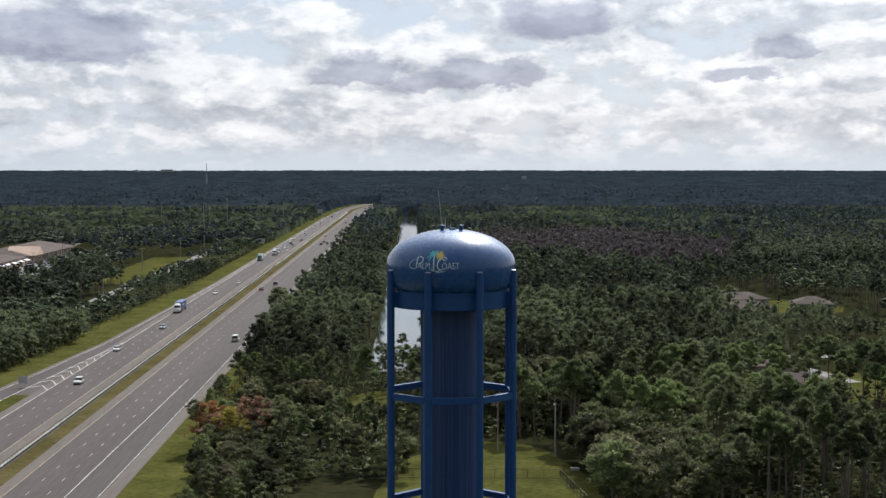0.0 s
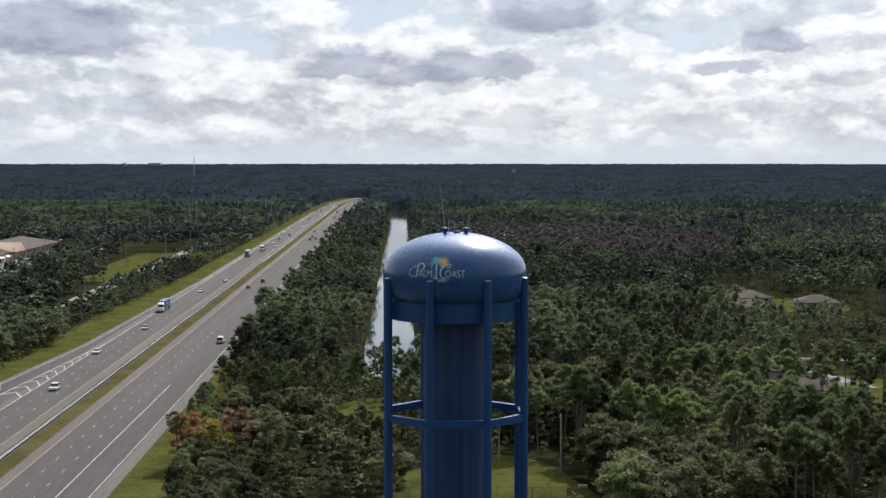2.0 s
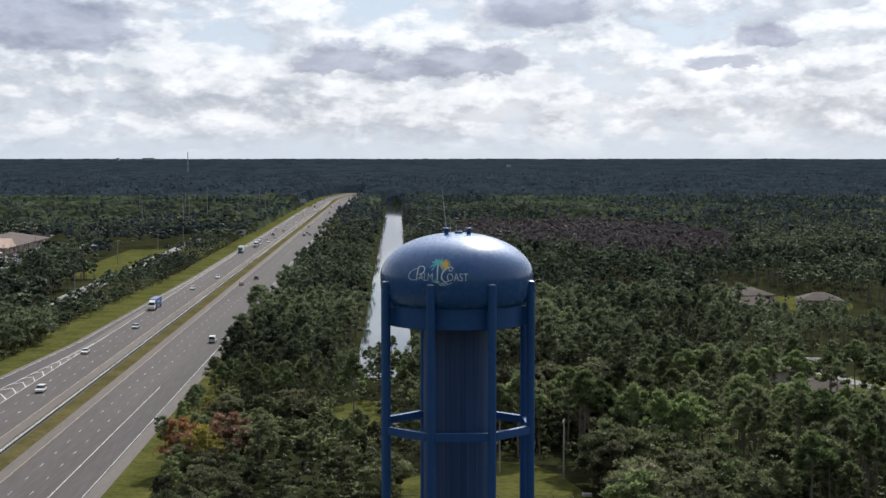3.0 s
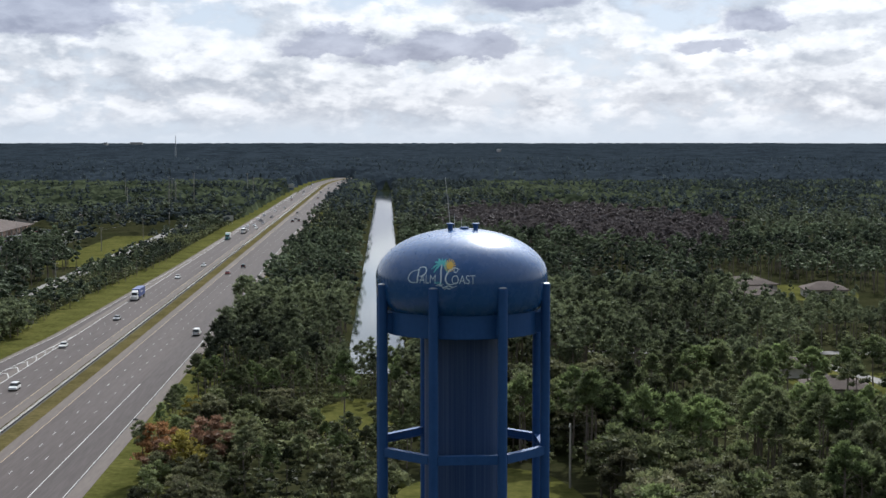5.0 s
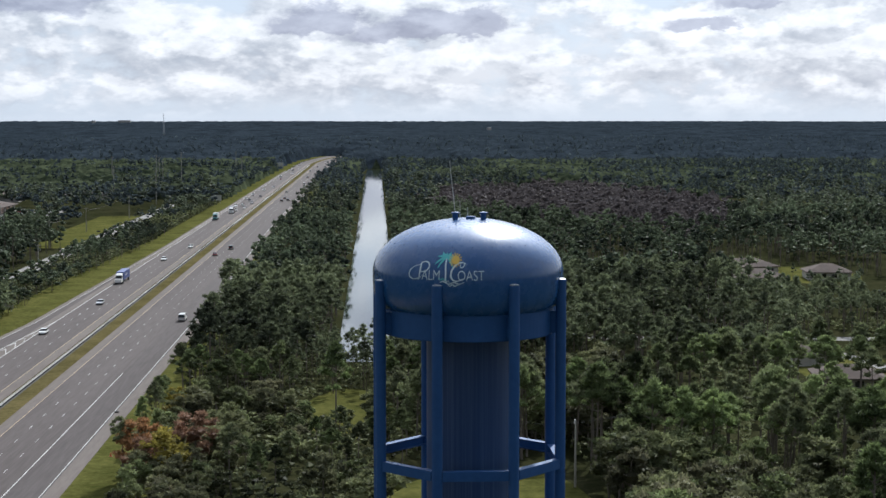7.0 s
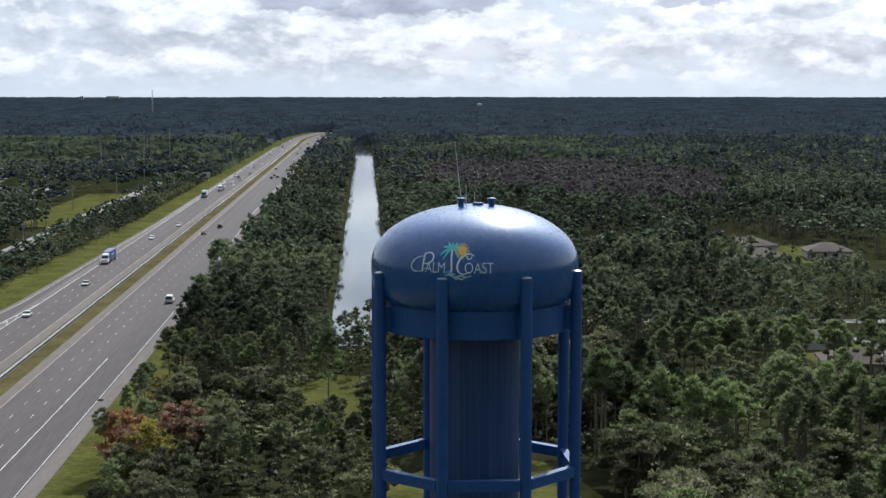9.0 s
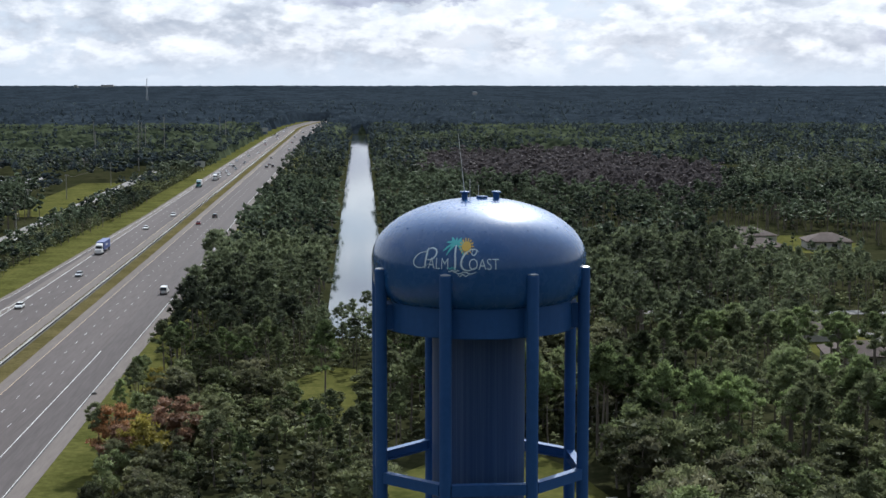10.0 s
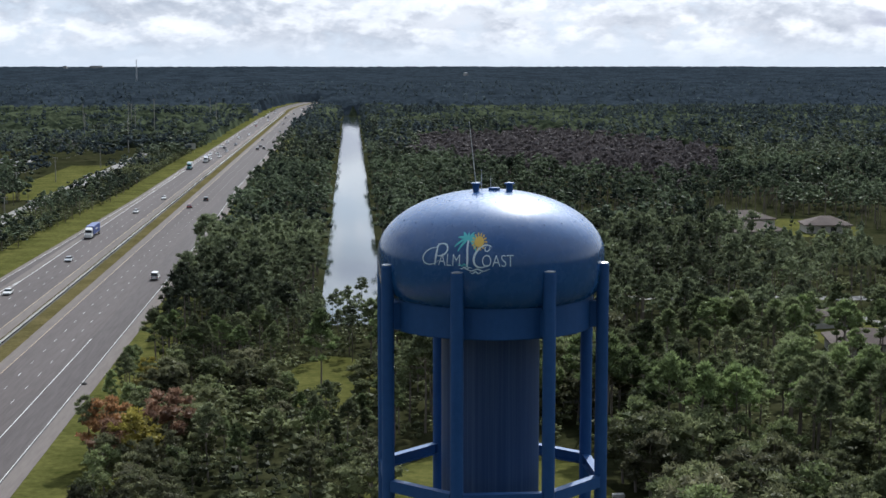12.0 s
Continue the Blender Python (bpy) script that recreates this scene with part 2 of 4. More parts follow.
def bar(a, b, r, steps=8, r2=None, bm=None):
    """A round bar from a to b."""
    a, b = Vector(a), Vector(b)
    m = Matrix.Translation(a) @ (b - a).to_track_quat("Z", "Y").to_matrix().to_4x4()
    length = (b - a).length
    return lathe([(0, 0), (r, 0), (r if r2 is None else r2, length), (0, length)], steps, m, bm)


def quads(name, verts, sides=4):
    """A mesh of separate quads or triangles out of an array of corners."""
    me = bpy.data.meshes.new(name)
    count = len(verts)
    me.vertices.add(count)
    me.vertices.foreach_set("co", np.ascontiguousarray(verts, dtype=np.float32).ravel())
    me.loops.add(count)
    me.loops.foreach_set("vertex_index", np.arange(count, dtype=np.int32))
    me.polygons.add(count // sides)
    me.polygons.foreach_set("loop_start", np.arange(0, count, sides, dtype=np.int32))
    me.update(calc_edges=True)
    return me


def strip(name, xs, ys, z, material, parent=None, label="", bend=True):
    """A paved or grassed strip between two lateral lines, following the highway."""
    bm = bmesh.new()
    rows = []
    for y in ys:
        s = sway(y) if bend else 0.0
        rows.append([bm.verts.new(((x(y) if callable(x) else x) + s, y, z + rise(y))) for x in xs])
    for a, b in zip(rows, rows[1:]):
        bm.faces.new((a[0], a[1], b[1], b[0]))
    return part(name, bm, material, parent, label)


def sway(y):
    """The highway's bend to the right, far off."""
    return 0.0 if y < 1700 else (y - 1700) ** 2 / 6000.0


def rise(y):
    """The land climbs very gently towards the horizon."""
    return 0.0 if y < 2200 else 24.0 * min(1.0, (y - 2200) / 2450.0) ** 1.5


def steps_to(a, b, n):
    return [a + (b - a) * i / n for i in range(n + 1)]


# ---- ground, highway, canal ----


def plain_ground():
    bm = bmesh.new()
    ys = steps_to(-2500, 2200, 24) + steps_to(2200, 4650, 25)[1:]
    rows = [[bm.verts.new((x, y, rise(y))) for x in steps_to(-4200, 4200, 24)] for y in ys]
    for a, b in zip(rows, rows[1:]):
        for i in range(len(a) - 1):
            bm.faces.new((a[i], a[i + 1], b[i + 1], b[i]))
    return part("ground", bm, M_SOIL)


ground = tagged(plain_ground(), "flat dark forest floor of soil and brush", "ground", kind="structure")

LONG = steps_to(-150, 1700, 60) + steps_to(1700, 2080, 16)[1:]


def ramp_left(y):
    """Outer edge of the exit ramp, which draws in to the main lanes."""
    return -117.0 + 12.0 * min(1.0, max(0.0, (y - 110) / 200.0)) + 3.5 * min(1.0, max(0.0, (y - 310) / 260.0))


def ramp_right(y):
    return -109.6 + 11.2 * min(1.0, max(0.0, (y - 110) / 200.0))


def right_edge(y):
    """Outer edge of the pavement on the near carriageway."""
    return -57.3 - 2.7 * min(1.0, max(0.0, (y - 420) / 200.0))


def treeline_left(y):
    return -123.0 + 8.5 * min(1.0, max(0.0, (y - 130) / 170.0)) + 6.5 * min(1.0, max(0.0, (y - 400) / 200.0))


def treeline_right(y):
    return -42.5 - 6.5 * min(1.0, max(0.0, (y - 66) / 50.0)) - 3.0 * min(1.0, max(0.0, (y - 420) / 200.0))


verge_w = tagged(strip("verge_west", (lambda y: treeline_left(y) - 4, -100.0), LONG, 0.03, M_GRASS), "mown green grass verge beside the highway", "grass", kind="structure")
verge_e = tagged(strip("verge_east", (-58.0, lambda y: treeline_right(y) + 5), LONG, 0.03, M_GRASS), "mown green grass verge beside the highway", "grass", kind="structure")
median = tagged(strip("median", (-84.6, -78.5), LONG, 0.05, M_DRY), "dry yellowish grass median between the carriageways", "grass", kind="structure")

M_JOINT_SHADE = surface("dark sealed joint and rail shade", (0.016, 0.014, 0.014), (0.026, 0.023, 0.022), 0.8, 2.0, 0.3)
road_n = thing("road_northbound", "grey asphalt three lane carriageway with white lane lines", "road", kind="structure")
strip("lanes", (-76.3, -65.2), LONG, 0.09, M_ROAD, road_n)
strip("auxiliary_lane", (-65.2, lambda y: right_edge(y) - 2.0), LONG, 0.09, M_NEWROAD, road_n, "darker asphalt auxiliary lane")
strip("shoulder", (lambda y: right_edge(y) - 2.0, lambda y: right_edge(y) + 0.9), LONG, 0.085, M_SHOULDER, road_n, "pale worn paved shoulder")
strip("shoulder", (-78.7, -76.3), LONG, 0.085, M_SHOULDER, road_n, "pale worn paved shoulder")
road_s = thing("road_southbound", "grey asphalt three lane carriageway with white lane lines", "road", kind="structure")
strip("lanes", (-98.3, -87.0), LONG, 0.09, M_ROAD, road_s)
strip("shoulder", (-87.0, -84.4), LONG, 0.085, M_SHOULDER, road_s, "pale worn paved shoulder")
strip("shoulder", (-100.6, -98.3), LONG[:40], 0.085, M_SHOULDER, road_s, "pale worn paved shoulder")
ramp_ys = steps_to(-150, 1500, 80)
strip("ramp", (lambda y: ramp_left(y) + 1.4, lambda y: max(ramp_right(y), -109.6) if y < 310 else -98.3), ramp_ys, 0.075, M_NEWROAD, road_s, "dark asphalt exit ramp")
strip("ramp_shoulder", (ramp_left, lambda y: ramp_left(y) + 1.4), ramp_ys, 0.08, M_SHOULDER, road_s, "pale worn paved shoulder")
strip("gore", (ramp_right, -98.3), steps_to(192, 310, 10), 0.08, M_ROAD, road_s)


def lines(name, x, material, parent, width=0.16, start=-100, end=1700, dash=0.0, period=12.2):
    bm = bmesh.new()
    pieces = [(y, y + dash) for y in np.arange(start, end, period)] if dash else list(zip(LONG, LONG[1:]))
    for a, b in pieces:
        if a < start or b > end + 20:
            continue
        xa, xb = (x(a), x(b)) if callable(x) else (x, x)
        bm.faces.new([bm.verts.new((px + sway(py), py, 0.105 + rise(py))) for px, py in ((xa - width / 2, a), (xa + width / 2, a), (xb + width / 2, b), (xb - width / 2, b))])
    return part(name, bm, material, parent)


for x in (-72.5, -68.8):
    lines("lane_marking", x, M_DASH, road_n, 0.14, dash=3.05)
for x in (-90.9, -94.6):
    lines("lane_marking", x, M_DASH, road_s, 0.14, dash=3.05)
lines("edge_line", -65.2, M_LINE, road_n, 0.17, end=222)
lines("edge_line", lambda y: right_edge(y) - 2.2, M_LINE, road_n, 0.14)
lines("joint", lambda y: right_edge(y) - 1.95, M_JOINT_SHADE, road_n, 0.22)
lines("edge_line", -76.2, M_YELLOW, road_n, 0.14)
lines("edge_line", -87.1, M_YELLOW, road_s, 0.14)
lines("edge_line", -98.2, M_LINE, road_s, 0.2)
lines("edge_line", lambda y: ramp_left(y) + 1.6, M_LINE, road_s, 0.16)
lines("edge_line", lambda y: ramp_right(y) if y < 310 else -98.2, M_LINE, road_s, 0.22, start=-60, end=318)
for k in range(11):  # painted chevrons of the gore
    y = 200 + 10.0 * k
    x0, x1 = ramp_right(y), -98.3
    bm = bmesh.new()
    tip = y + 7.0 + 2.0 * (x1 - x0) / 10
    for u0, u1, v0, v1 in ((x0, (x0 + x1) / 2, y + 4, tip), ((x0 + x1) / 2, x1, tip, y)):
        bm.faces.new([bm.verts.new(p) for p in ((u0, v0, 0.11), (u1, v1, 0.11), (u1, v1 + 0.9, 0.11), (u0, v0 + 0.9, 0.11))])
    part("chevron", bm, M_LINE, road_s)

# median guard rail
def strip_bm(x0, x1, z):
    bm = bmesh.new()
    rows = [[bm.verts.new((x + sway(y), y, z)) for x in (x0, x1)] for y in LONG[:60]]
    for p, q in zip(rows, rows[1:]):
        bm.faces.new((p[0], p[1], q[1], q[0]))
    return bm


M_RAIL = surface("weathered zinc rail", (0.50, 0.49, 0.47), (0.68, 0.67, 0.64), 0.55, 3.0, 0.3)
rail = thing("guardrail", "long galvanised steel guardrail on dark posts in the median", "guardrail", m=Matrix.Translation((-82.9, 0, 0)))
for side in (-0.16, 0.16):
    bm = bmesh.new()
    rows = [[bm.verts.new((side + o + sway(y), y, z)) for o, z in ((0, 0.56), (0.04 if side > 0 else -0.04, 0.63), (0, 0.70), (0.04 if side > 0 else -0.04, 0.78), (0, 0.85))] for y in LONG[:60]]
    for a, b in zip(rows, rows[1:]):
        for i in range(4):
            bm.faces.new((a[i], a[i + 1], b[i + 1], b[i]))
    part("beam", bm, M_RAIL, rail, "corrugated galvanised beam")
# added dark strip, its colour stands in for the shade below the beams
part("base_strip", strip_bm(-0.42, 0.42, 0.075), M_JOINT_SHADE, rail, "dark strip of painted shade under the rail")
post_mesh = None
for k in range(290):
    if post_mesh is None:
        first_post = part("post", boxed(0.30, 0.22, 0.80), M_DARK, rail, m=Matrix.Translation((0, 60, 0)))
        post_mesh = first_post.data
    else:
        o = new("post", post_mesh)
        o.parent = rail
        o.matrix_basis = Matrix.Translation((0, 60 + 2.2 * k, 0))

# canal
canal = tagged(strip("canal_water", (-17.6, -2.4), steps_to(235, 1540, 40), 0.04, M_WATER, bend=False), "still dark canal water mirroring the pale sky", "water", kind="structure")
bridge = thing("canal_bridge", "low pale concrete road bridge across the canal", "bridge", m=Matrix.Translation((-10, 1600, 0)))
part("deck", boxed(60, 8, 0.8, m=Matrix.Translation((0, 0, 2.0))), M_CONCRETE, bridge)
for sx in (-10, 10):
    part("pier", boxed(1.2, 7, 2.0, m=Matrix.Translation((sx, 0, 0))), M_CONCRETE, bridge)
for sy in (-3.9, 3.9):
    part("parapet", boxed(60, 0.3, 0.9, m=Matrix.Translation((0, sy, 2.8))), M_CONCRETE, bridge)

frontage = tagged(strip("frontage_road", (-142.0, -134.5), steps_to(430, 900, 20), 0.05, M_SIDE, bend=False), "pale two lane frontage road among trees", "road", kind="structure")
tagged(strip("frontage_grass", (-165.0, -143.0), steps_to(560, 780, 10), 0.035, M_GRASS, bend=False), "patchy green grass along the frontage road", "grass", kind="structure")


def lawn(name, cx, cy, rx, ry, label, seed=0, material=None, z=0.04):
    """A patch of mown ground with an uneven edge."""
    bm = bmesh.new()
    ring = []
    for i in range(40):
        a = 2 * math.pi * i / 40
        k = 1 + 0.16 * noise.noise((math.cos(a) * 1.7 + seed, math.sin(a) * 1.7, seed))
        ring.append(bm.verts.new((cx + rx * k * math.cos(a), cy + ry * k * math.sin(a), z)))
    bm.faces.new(ring)
    return tagged(part(name, bm, material or M_GRASS), label, "grass", kind="structure")


lawn("tower_lawn", 9, 74, 20, 46, "green mown lawn round the foot of the water tower", 1)
lawn("clearing", -14, 172, 9, 26, "sunny grass clearing in the woods by the canal", 2)
lawn("house_lawn", 104, 208, 17, 30, "bright green front lawn of a house", 3)
lawn("house_lawn", 147, 434, 22, 30, "bright green front lawn of a house", 4)
street = bmesh.new()
box(street, 130, 6.5, 0.05, m=pose(112, 268, 0.03, 0, 0, -4))
tagged(part("side_street", street, M_SIDE), "pale residential street seen between pine trunks", "road", kind="structure")
drive = bmesh.new()
box(drive, 4.5, 50, 0.05, m=pose(106, 235, 0.05, 0, 0, 12))
tagged(part("driveway", drive, M_SIDE), "pale concrete driveway of a house", "driveway", kind="structure")

# ---- water tower ----
M_BLUE = surface("blue gloss tank paint", (0.014, 0.070, 0.200), (0.024, 0.092, 0.248), 0.27, 1.1, 0.12, coat=0.55, rough_vary=0.16, specular=0.35, bump=0.025)
M_BLUE2 = surface("blue steel paint", (0.017, 0.066, 0.190), (0.026, 0.086, 0.230), 0.55, 2.0, 0.2, specular=0.25)
M_RISER = surface("streaked blue riser paint", (0.011, 0.041, 0.126), (0.062, 0.112, 0.215), 0.45, 6.5, 1.8, stretch=(1, 1, 0.008), contrast=(0.44, 0.74))
M_LETTER = plain("pale lettering", (0.60, 0.73, 0.78), 0.5)
M_TEAL = plain("teal paint", (0.10, 0.50, 0.50), 0.5)
M_SUNPAINT = plain("yellow paint", (0.70, 0.47, 0.08), 0.5)

tower = thing("water_tower", "blue steel water tower with a domed tank on eight columns", "water tower")
TANK_R, TANK_Z, TANK_H = 8.36, 44.6, 4.7
profile = [(TANK_R * math.cos(a), TANK_Z + TANK_H * math.sin(a)) for a in [math.pi / 2 * i / 22 for i in range(22)]]
profile += [(0, TANK_Z + TANK_H)]
lower = [(7.56, 41.6), (7.78, 41.75), (8.0, 42.05), (8.18, 42.5), (8.30, 43.1), (8.35, 43.8)]
tank = part("tank", lathe(lower + profile, 96), M_BLUE, tower, "glossy dark blue domed tank", smooth=True)
band = lathe([(7.30, 39.35), (7.52, 39.35), (7.55, 39.42), (7.55, 41.55), (7.50, 41.62), (7.30, 41.62)], 96)
part("girder_band", band, M_BLUE2, tower, "dark blue cylindrical girder band", smooth=False)
part("tank_floor", lathe([(7.4, 39.6), (3.3, 38.9), (0, 38.9)], 64), M_BLUE2, tower)
ribs = bmesh.new()
lathe([(3.64, 0), (3.64, 39.2)], 72, bm=ribs)
riser = part("riser", ribs, M_RISER, tower, "broad blue riser pipe with pale weather streaks", smooth=True)
part("riser_foot", lathe([(4.4, 0), (4.4, 0.5), (3.67, 0.9)], 48), M_CONCRETE, tower)
COL_R = 8.42
angles = [radians(-21 + 45 * k) for k in range(8)]


def ring_point(a, r, z):
    return Vector((r * math.sin(a), -r * math.cos(a), z))


col_bm = lathe([(0.46, 0), (0.46, 44.05), (0.42, 44.15), (0.40, 44.15), (0.40, 44.10), (0, 44.10)], 20)
bmesh.ops.recalc_face_normals(col_bm, faces=col_bm.faces)
col = part("column", col_bm, M_BLUE2, tower, m=Matrix.Translation(ring_point(angles[0], COL_R, 0)), smooth=False)
for a in angles[1:]:
    o = new("column", col.data)
    o.parent, o.matrix_basis = tower, Matrix.Translation(ring_point(a, COL_R, 0))
for a in angles:
    part("column_cap", lathe([(0.0, 44.16), (0.40, 44.16), (0.42, 44.2), (0.2, 44.26), (0, 44.27)], 16), M_STEEL, tower, "pale column cap", m=Matrix.Translation(ring_point(a, COL_R, 0)))
    part("column_footing", boxed(1.8, 1.8, 0.5, bevel=0.06), M_CONCRETE, tower, m=Matrix.Translation(ring_point(a, COL_R, 0)))
    part("bracket", boxed(0.5, 1.5, 1.9, bevel=0.05), M_BLUE2, tower, m=Matrix.Translation(ring_point(a, COL_R - 0.75, 39.5)) @ pose(0, 0, 0, 0, 0, math.degrees(a)))
for level in (28.1, 13.6):
    for a, b in zip(angles, angles[1:] + angles[:1]):
        p, q = ring_point(a, COL_R, level), ring_point(b, COL_R, level)
        mid, along = (p + q) / 2, (q - p)
        length = along.length - 0.86
        m = Matrix.Translation(mid) @ pose(0, 0, 0, 0, 0, math.degrees(math.atan2(along.y, along.x)))
        beam = bmesh.new()
        box(beam, length, 0.62, 0.07, m=Matrix.Translation((0, 0, -0.4)))
        box(beam, length, 0.62, 0.07, m=Matrix.Translation((0, 0, 0.36)))
        box(beam, length, 0.08, 0.69, m=Matrix.Translation((0, 0, -0.33)))
        box(beam, length, 0.08, 0.69, m=Matrix.Translation((0, -0.27, -0.33)))
        part("strut", beam, M_BLUE2, tower, m=m)
for k in range(40):  # lifting lugs in two rings on the dome
    ring_r = 6.9 if k < 26 else 4.1
    a = 2 * math.pi * (k / 26 if k < 26 else (k - 26) / 14)
    z = TANK_Z + TANK_H * math.sqrt(1 - (ring_r / TANK_R) ** 2)
    part("lug", boxed(0.06, 0.05, 0.08), M_BLUE2, tower, m=Matrix.Translation((ring_r * math.sin(a), -ring_r * math.cos(a), z - 0.04)) @ pose(0, 0, 0, 0, 0, math.degrees(a)))
TOP = TANK_Z + TANK_H
for x in (-1.15, 1.30):
    vent = part("vent", lathe([(0.24, 0), (0.24, 0.5), (0.37, 0.52), (0.37, 0.60), (0.2, 0.66), (0, 0.68)], 20), M_BLUE2, tower, "blue roof vent with a glossy blue cap", m=Matrix.Translation((x, -0.6, TOP - 0.12)))
    part("vent_cap", lathe([(0.38, 0.605), (0.33, 0.64), (0, 0.70)], 20), M_BLUE, vent)
part("antenna", bar((0, 0, 0), (-0.50, 0, 4.6), 0.045, 6, 0.02), M_STEEL, tower, "thin pale leaning whip antenna", m=Matrix.Translation((-1.15, -0.6, TOP + 0.4)))
part("antenna", bar((0, 0, 0), (0.0, 0, 1.5), 0.03, 6, 0.02), M_STEEL, tower, m=Matrix.Translation((-0.72, -0.3, TOP - 0.05)))
part("antenna", bar((0, 0, 0), (0.0, 0, 1.0), 0.025, 6, 0.02), M_STEEL, tower, m=Matrix.Translation((-0.05, -0.3, TOP - 0.05)))
part("hatch", lathe([(0.42, 0), (0.42, 0.16), (0.46, 0.18), (0.4, 0.24), (0, 0.27)], 16), M_BLUE2, tower, "round blue roof hatch", m=Matrix.Translation((0.2, -0.5, TOP - 0.08)))


def on_tank(u, v, out=0.02):
    """Lays a flat drawing (u to the right, v up, metres) on the tank round the logo's middle."""
    z = 45.0 + v
    r = TANK_R * math.sqrt(max(0.05, 1 - ((z - TANK_Z) / TANK_H) ** 2)) if z > TANK_Z else TANK_R - 0.03 * (TANK_Z - z)
    a = LOGO_A + u / TANK_R
    return ring_point(a, r + out, z + out * 0.5)


LOGO_A = radians(-16.3)


def wrap(bm, name, material, label="", cuts=0):
    if cuts:
        bmesh.ops.subdivide_edges(bm, edges=[e for e in bm.edges if e.calc_length() > 0.25], cuts=cuts, use_grid_fill=True)
    for v in bm.verts:
        v.co = on_tank(v.co.x, v.co.y, 0.025 + v.co.z)
    return part(name, bm, material, tower, label)


def word(text, u0, u1, v0, v1, slant=0.0):
    """Letters of the built-in font, fitted into a field on the tank."""
    c = bpy.data.curves.new("word", "FONT")
    c.body, c.size, c.shear, c.offset = text, 1.0, slant, -0.012
    ob = new("word", c)
    bpy.context.view_layer.update()
    me = bpy.data.meshes.new_from_object(ob.evaluated_get(bpy.context.evaluated_depsgraph_get()))
    bpy.data.objects.remove(ob)
    bm = bmesh.new()
    bm.from_mesh(me)
    bpy.data.meshes.remove(me)
    bmesh.ops.triangulate(bm, faces=bm.faces)
    xs, ys = [q.co.x for q in bm.verts], [q.co.y for q in bm.verts]
    for q in bm.verts:
        q.co = Vector((u0 + (q.co.x - min(xs)) / (max(xs) - min(xs)) * (u1 - u0), v0 + (q.co.y - min(ys)) / (max(ys) - min(ys)) * (v1 - v0), 0))
    return wrap(bm, "lettering", M_LETTER, "pale painted lettering", cuts=1)


def ribbon(points, width, name, material, label="", taper=True):
    bm = bmesh.new()
    rows = []
    for i, (x, y) in enumerate(points):
        a, b = points[max(0, i - 1)], points[min(len(points) - 1, i + 1)]
        d = Vector((b[0] - a[0], b[1] - a[1])).normalized()
        k = width * (0.25 + 0.75 * math.sin(math.pi * (i + 0.5) / len(points)) if taper else 1.0) / 2
        rows.append((bm.verts.new((x - d.y * k, y + d.x * k, 0)), bm.verts.new((x + d.y * k, y - d.x * k, 0))))
    for a, b in zip(rows, rows[1:]):
        bm.faces.new((a[0], a[1], b[1], b[0]))
    return wrap(bm, name, material, label)


def swirl(cx, cy, rx, ry, a0, a1, n=22):
    return [(cx + rx * math.cos(radians(a0 + (a1 - a0) * i / n)), cy + ry * math.sin(radians(a0 + (a1 - a0) * i / n))) for i in range(n + 1)]


word("ALM", -2.1, -0.5, -0.38, 0.42)
word("OAST", 1.05, 3.25, -0.38, 0.42)


def slanted(points, base, lean=0.28):
    return [(x + lean * (y - base), y) for x, y in points]


ribbon([(-2.36 + 0.1 * s, -0.40 + 1.5 * s) for s in [i / 10 for i in range(11)]], 0.15, "letter_stroke", M_LETTER)
ribbon(slanted(swirl(-1.98, 0.68, 0.48, 0.42, 165, -130, 26), 0.68, 0.2), 0.13, "letter_stroke", M_LETTER)
ribbon(slanted(swirl(-2.62, 0.22, 0.72, 0.58, 75, 335, 26), 0.22, 0.35), 0.10, "letter_stroke", M_LETTER)
ribbon(slanted(swirl(1.16, 0.32, 0.66, 0.76, 50, 312, 30), 0.32), 0.15, "letter_stroke", M_LETTER)
ribbon(slanted(swirl(1.40, 0.86, 0.17, 0.2, 60, -220, 18), 0.8), 0.09, "letter_stroke", M_LETTER)
ribbon([(0.03 * math.sin(i * 0.5), -0.45 + i * 0.15) for i in range(13)], 0.14, "palm_trunk", M_LETTER, "pale painted palm trunk", False)
for ang, reach, drop in ((172, 1.0, 0.62), (152, 0.95, 0.25), (128, 0.8, 0.05), (98, 0.55, 0.0), (62, 0.75, 0.08), (32, 0.92, 0.35), (10, 0.95, 0.7), (198, 0.75, 0.62), (-22, 0.7, 0.62), (140, 0.6, 0.0), (48, 0.6, 0.1)):
    pts = [(reach * s * math.cos(radians(ang)), 1.42 + reach * s * math.sin(radians(ang)) * 0.8 - drop * s * s) for s in [i / 8 for i in range(9)]]
    ribbon(pts, 0.17, "palm_frond", M_TEAL, "teal painted palm frond")
disc = bmesh.new()
bmesh.ops.create_circle(disc, cap_ends=True, cap_tris=True, segments=24, radius=0.36, matrix=Matrix.Translation((0.80, 1.28, 0.012)))
wrap(disc, "painted_sun", M_SUNPAINT, "yellow painted sun")
for k in range(14):
    a = 2 * math.pi * k / 14
    ribbon([(0.80 + r * math.cos(a), 1.28 + r * math.sin(a)) for r in (0.38, 0.47, 0.58)], 0.11, "sun_ray", M_SUNPAINT)
for k, (y, x0, x1) in enumerate(((-0.30, -0.62, 0.1), (-0.62, -0.2, 1.6), (-0.80, 0.2, 1.1), (-0.5, -0.5, 0.35))):
    ribbon([(x0 + (x1 - x0) * i / 12, y + 0.07 * math.sin(i * 1.1 + k)) for i in range(13)], 0.09, "painted_wave", M_LETTER if k else M_TEAL)

# ---- vehicles ----


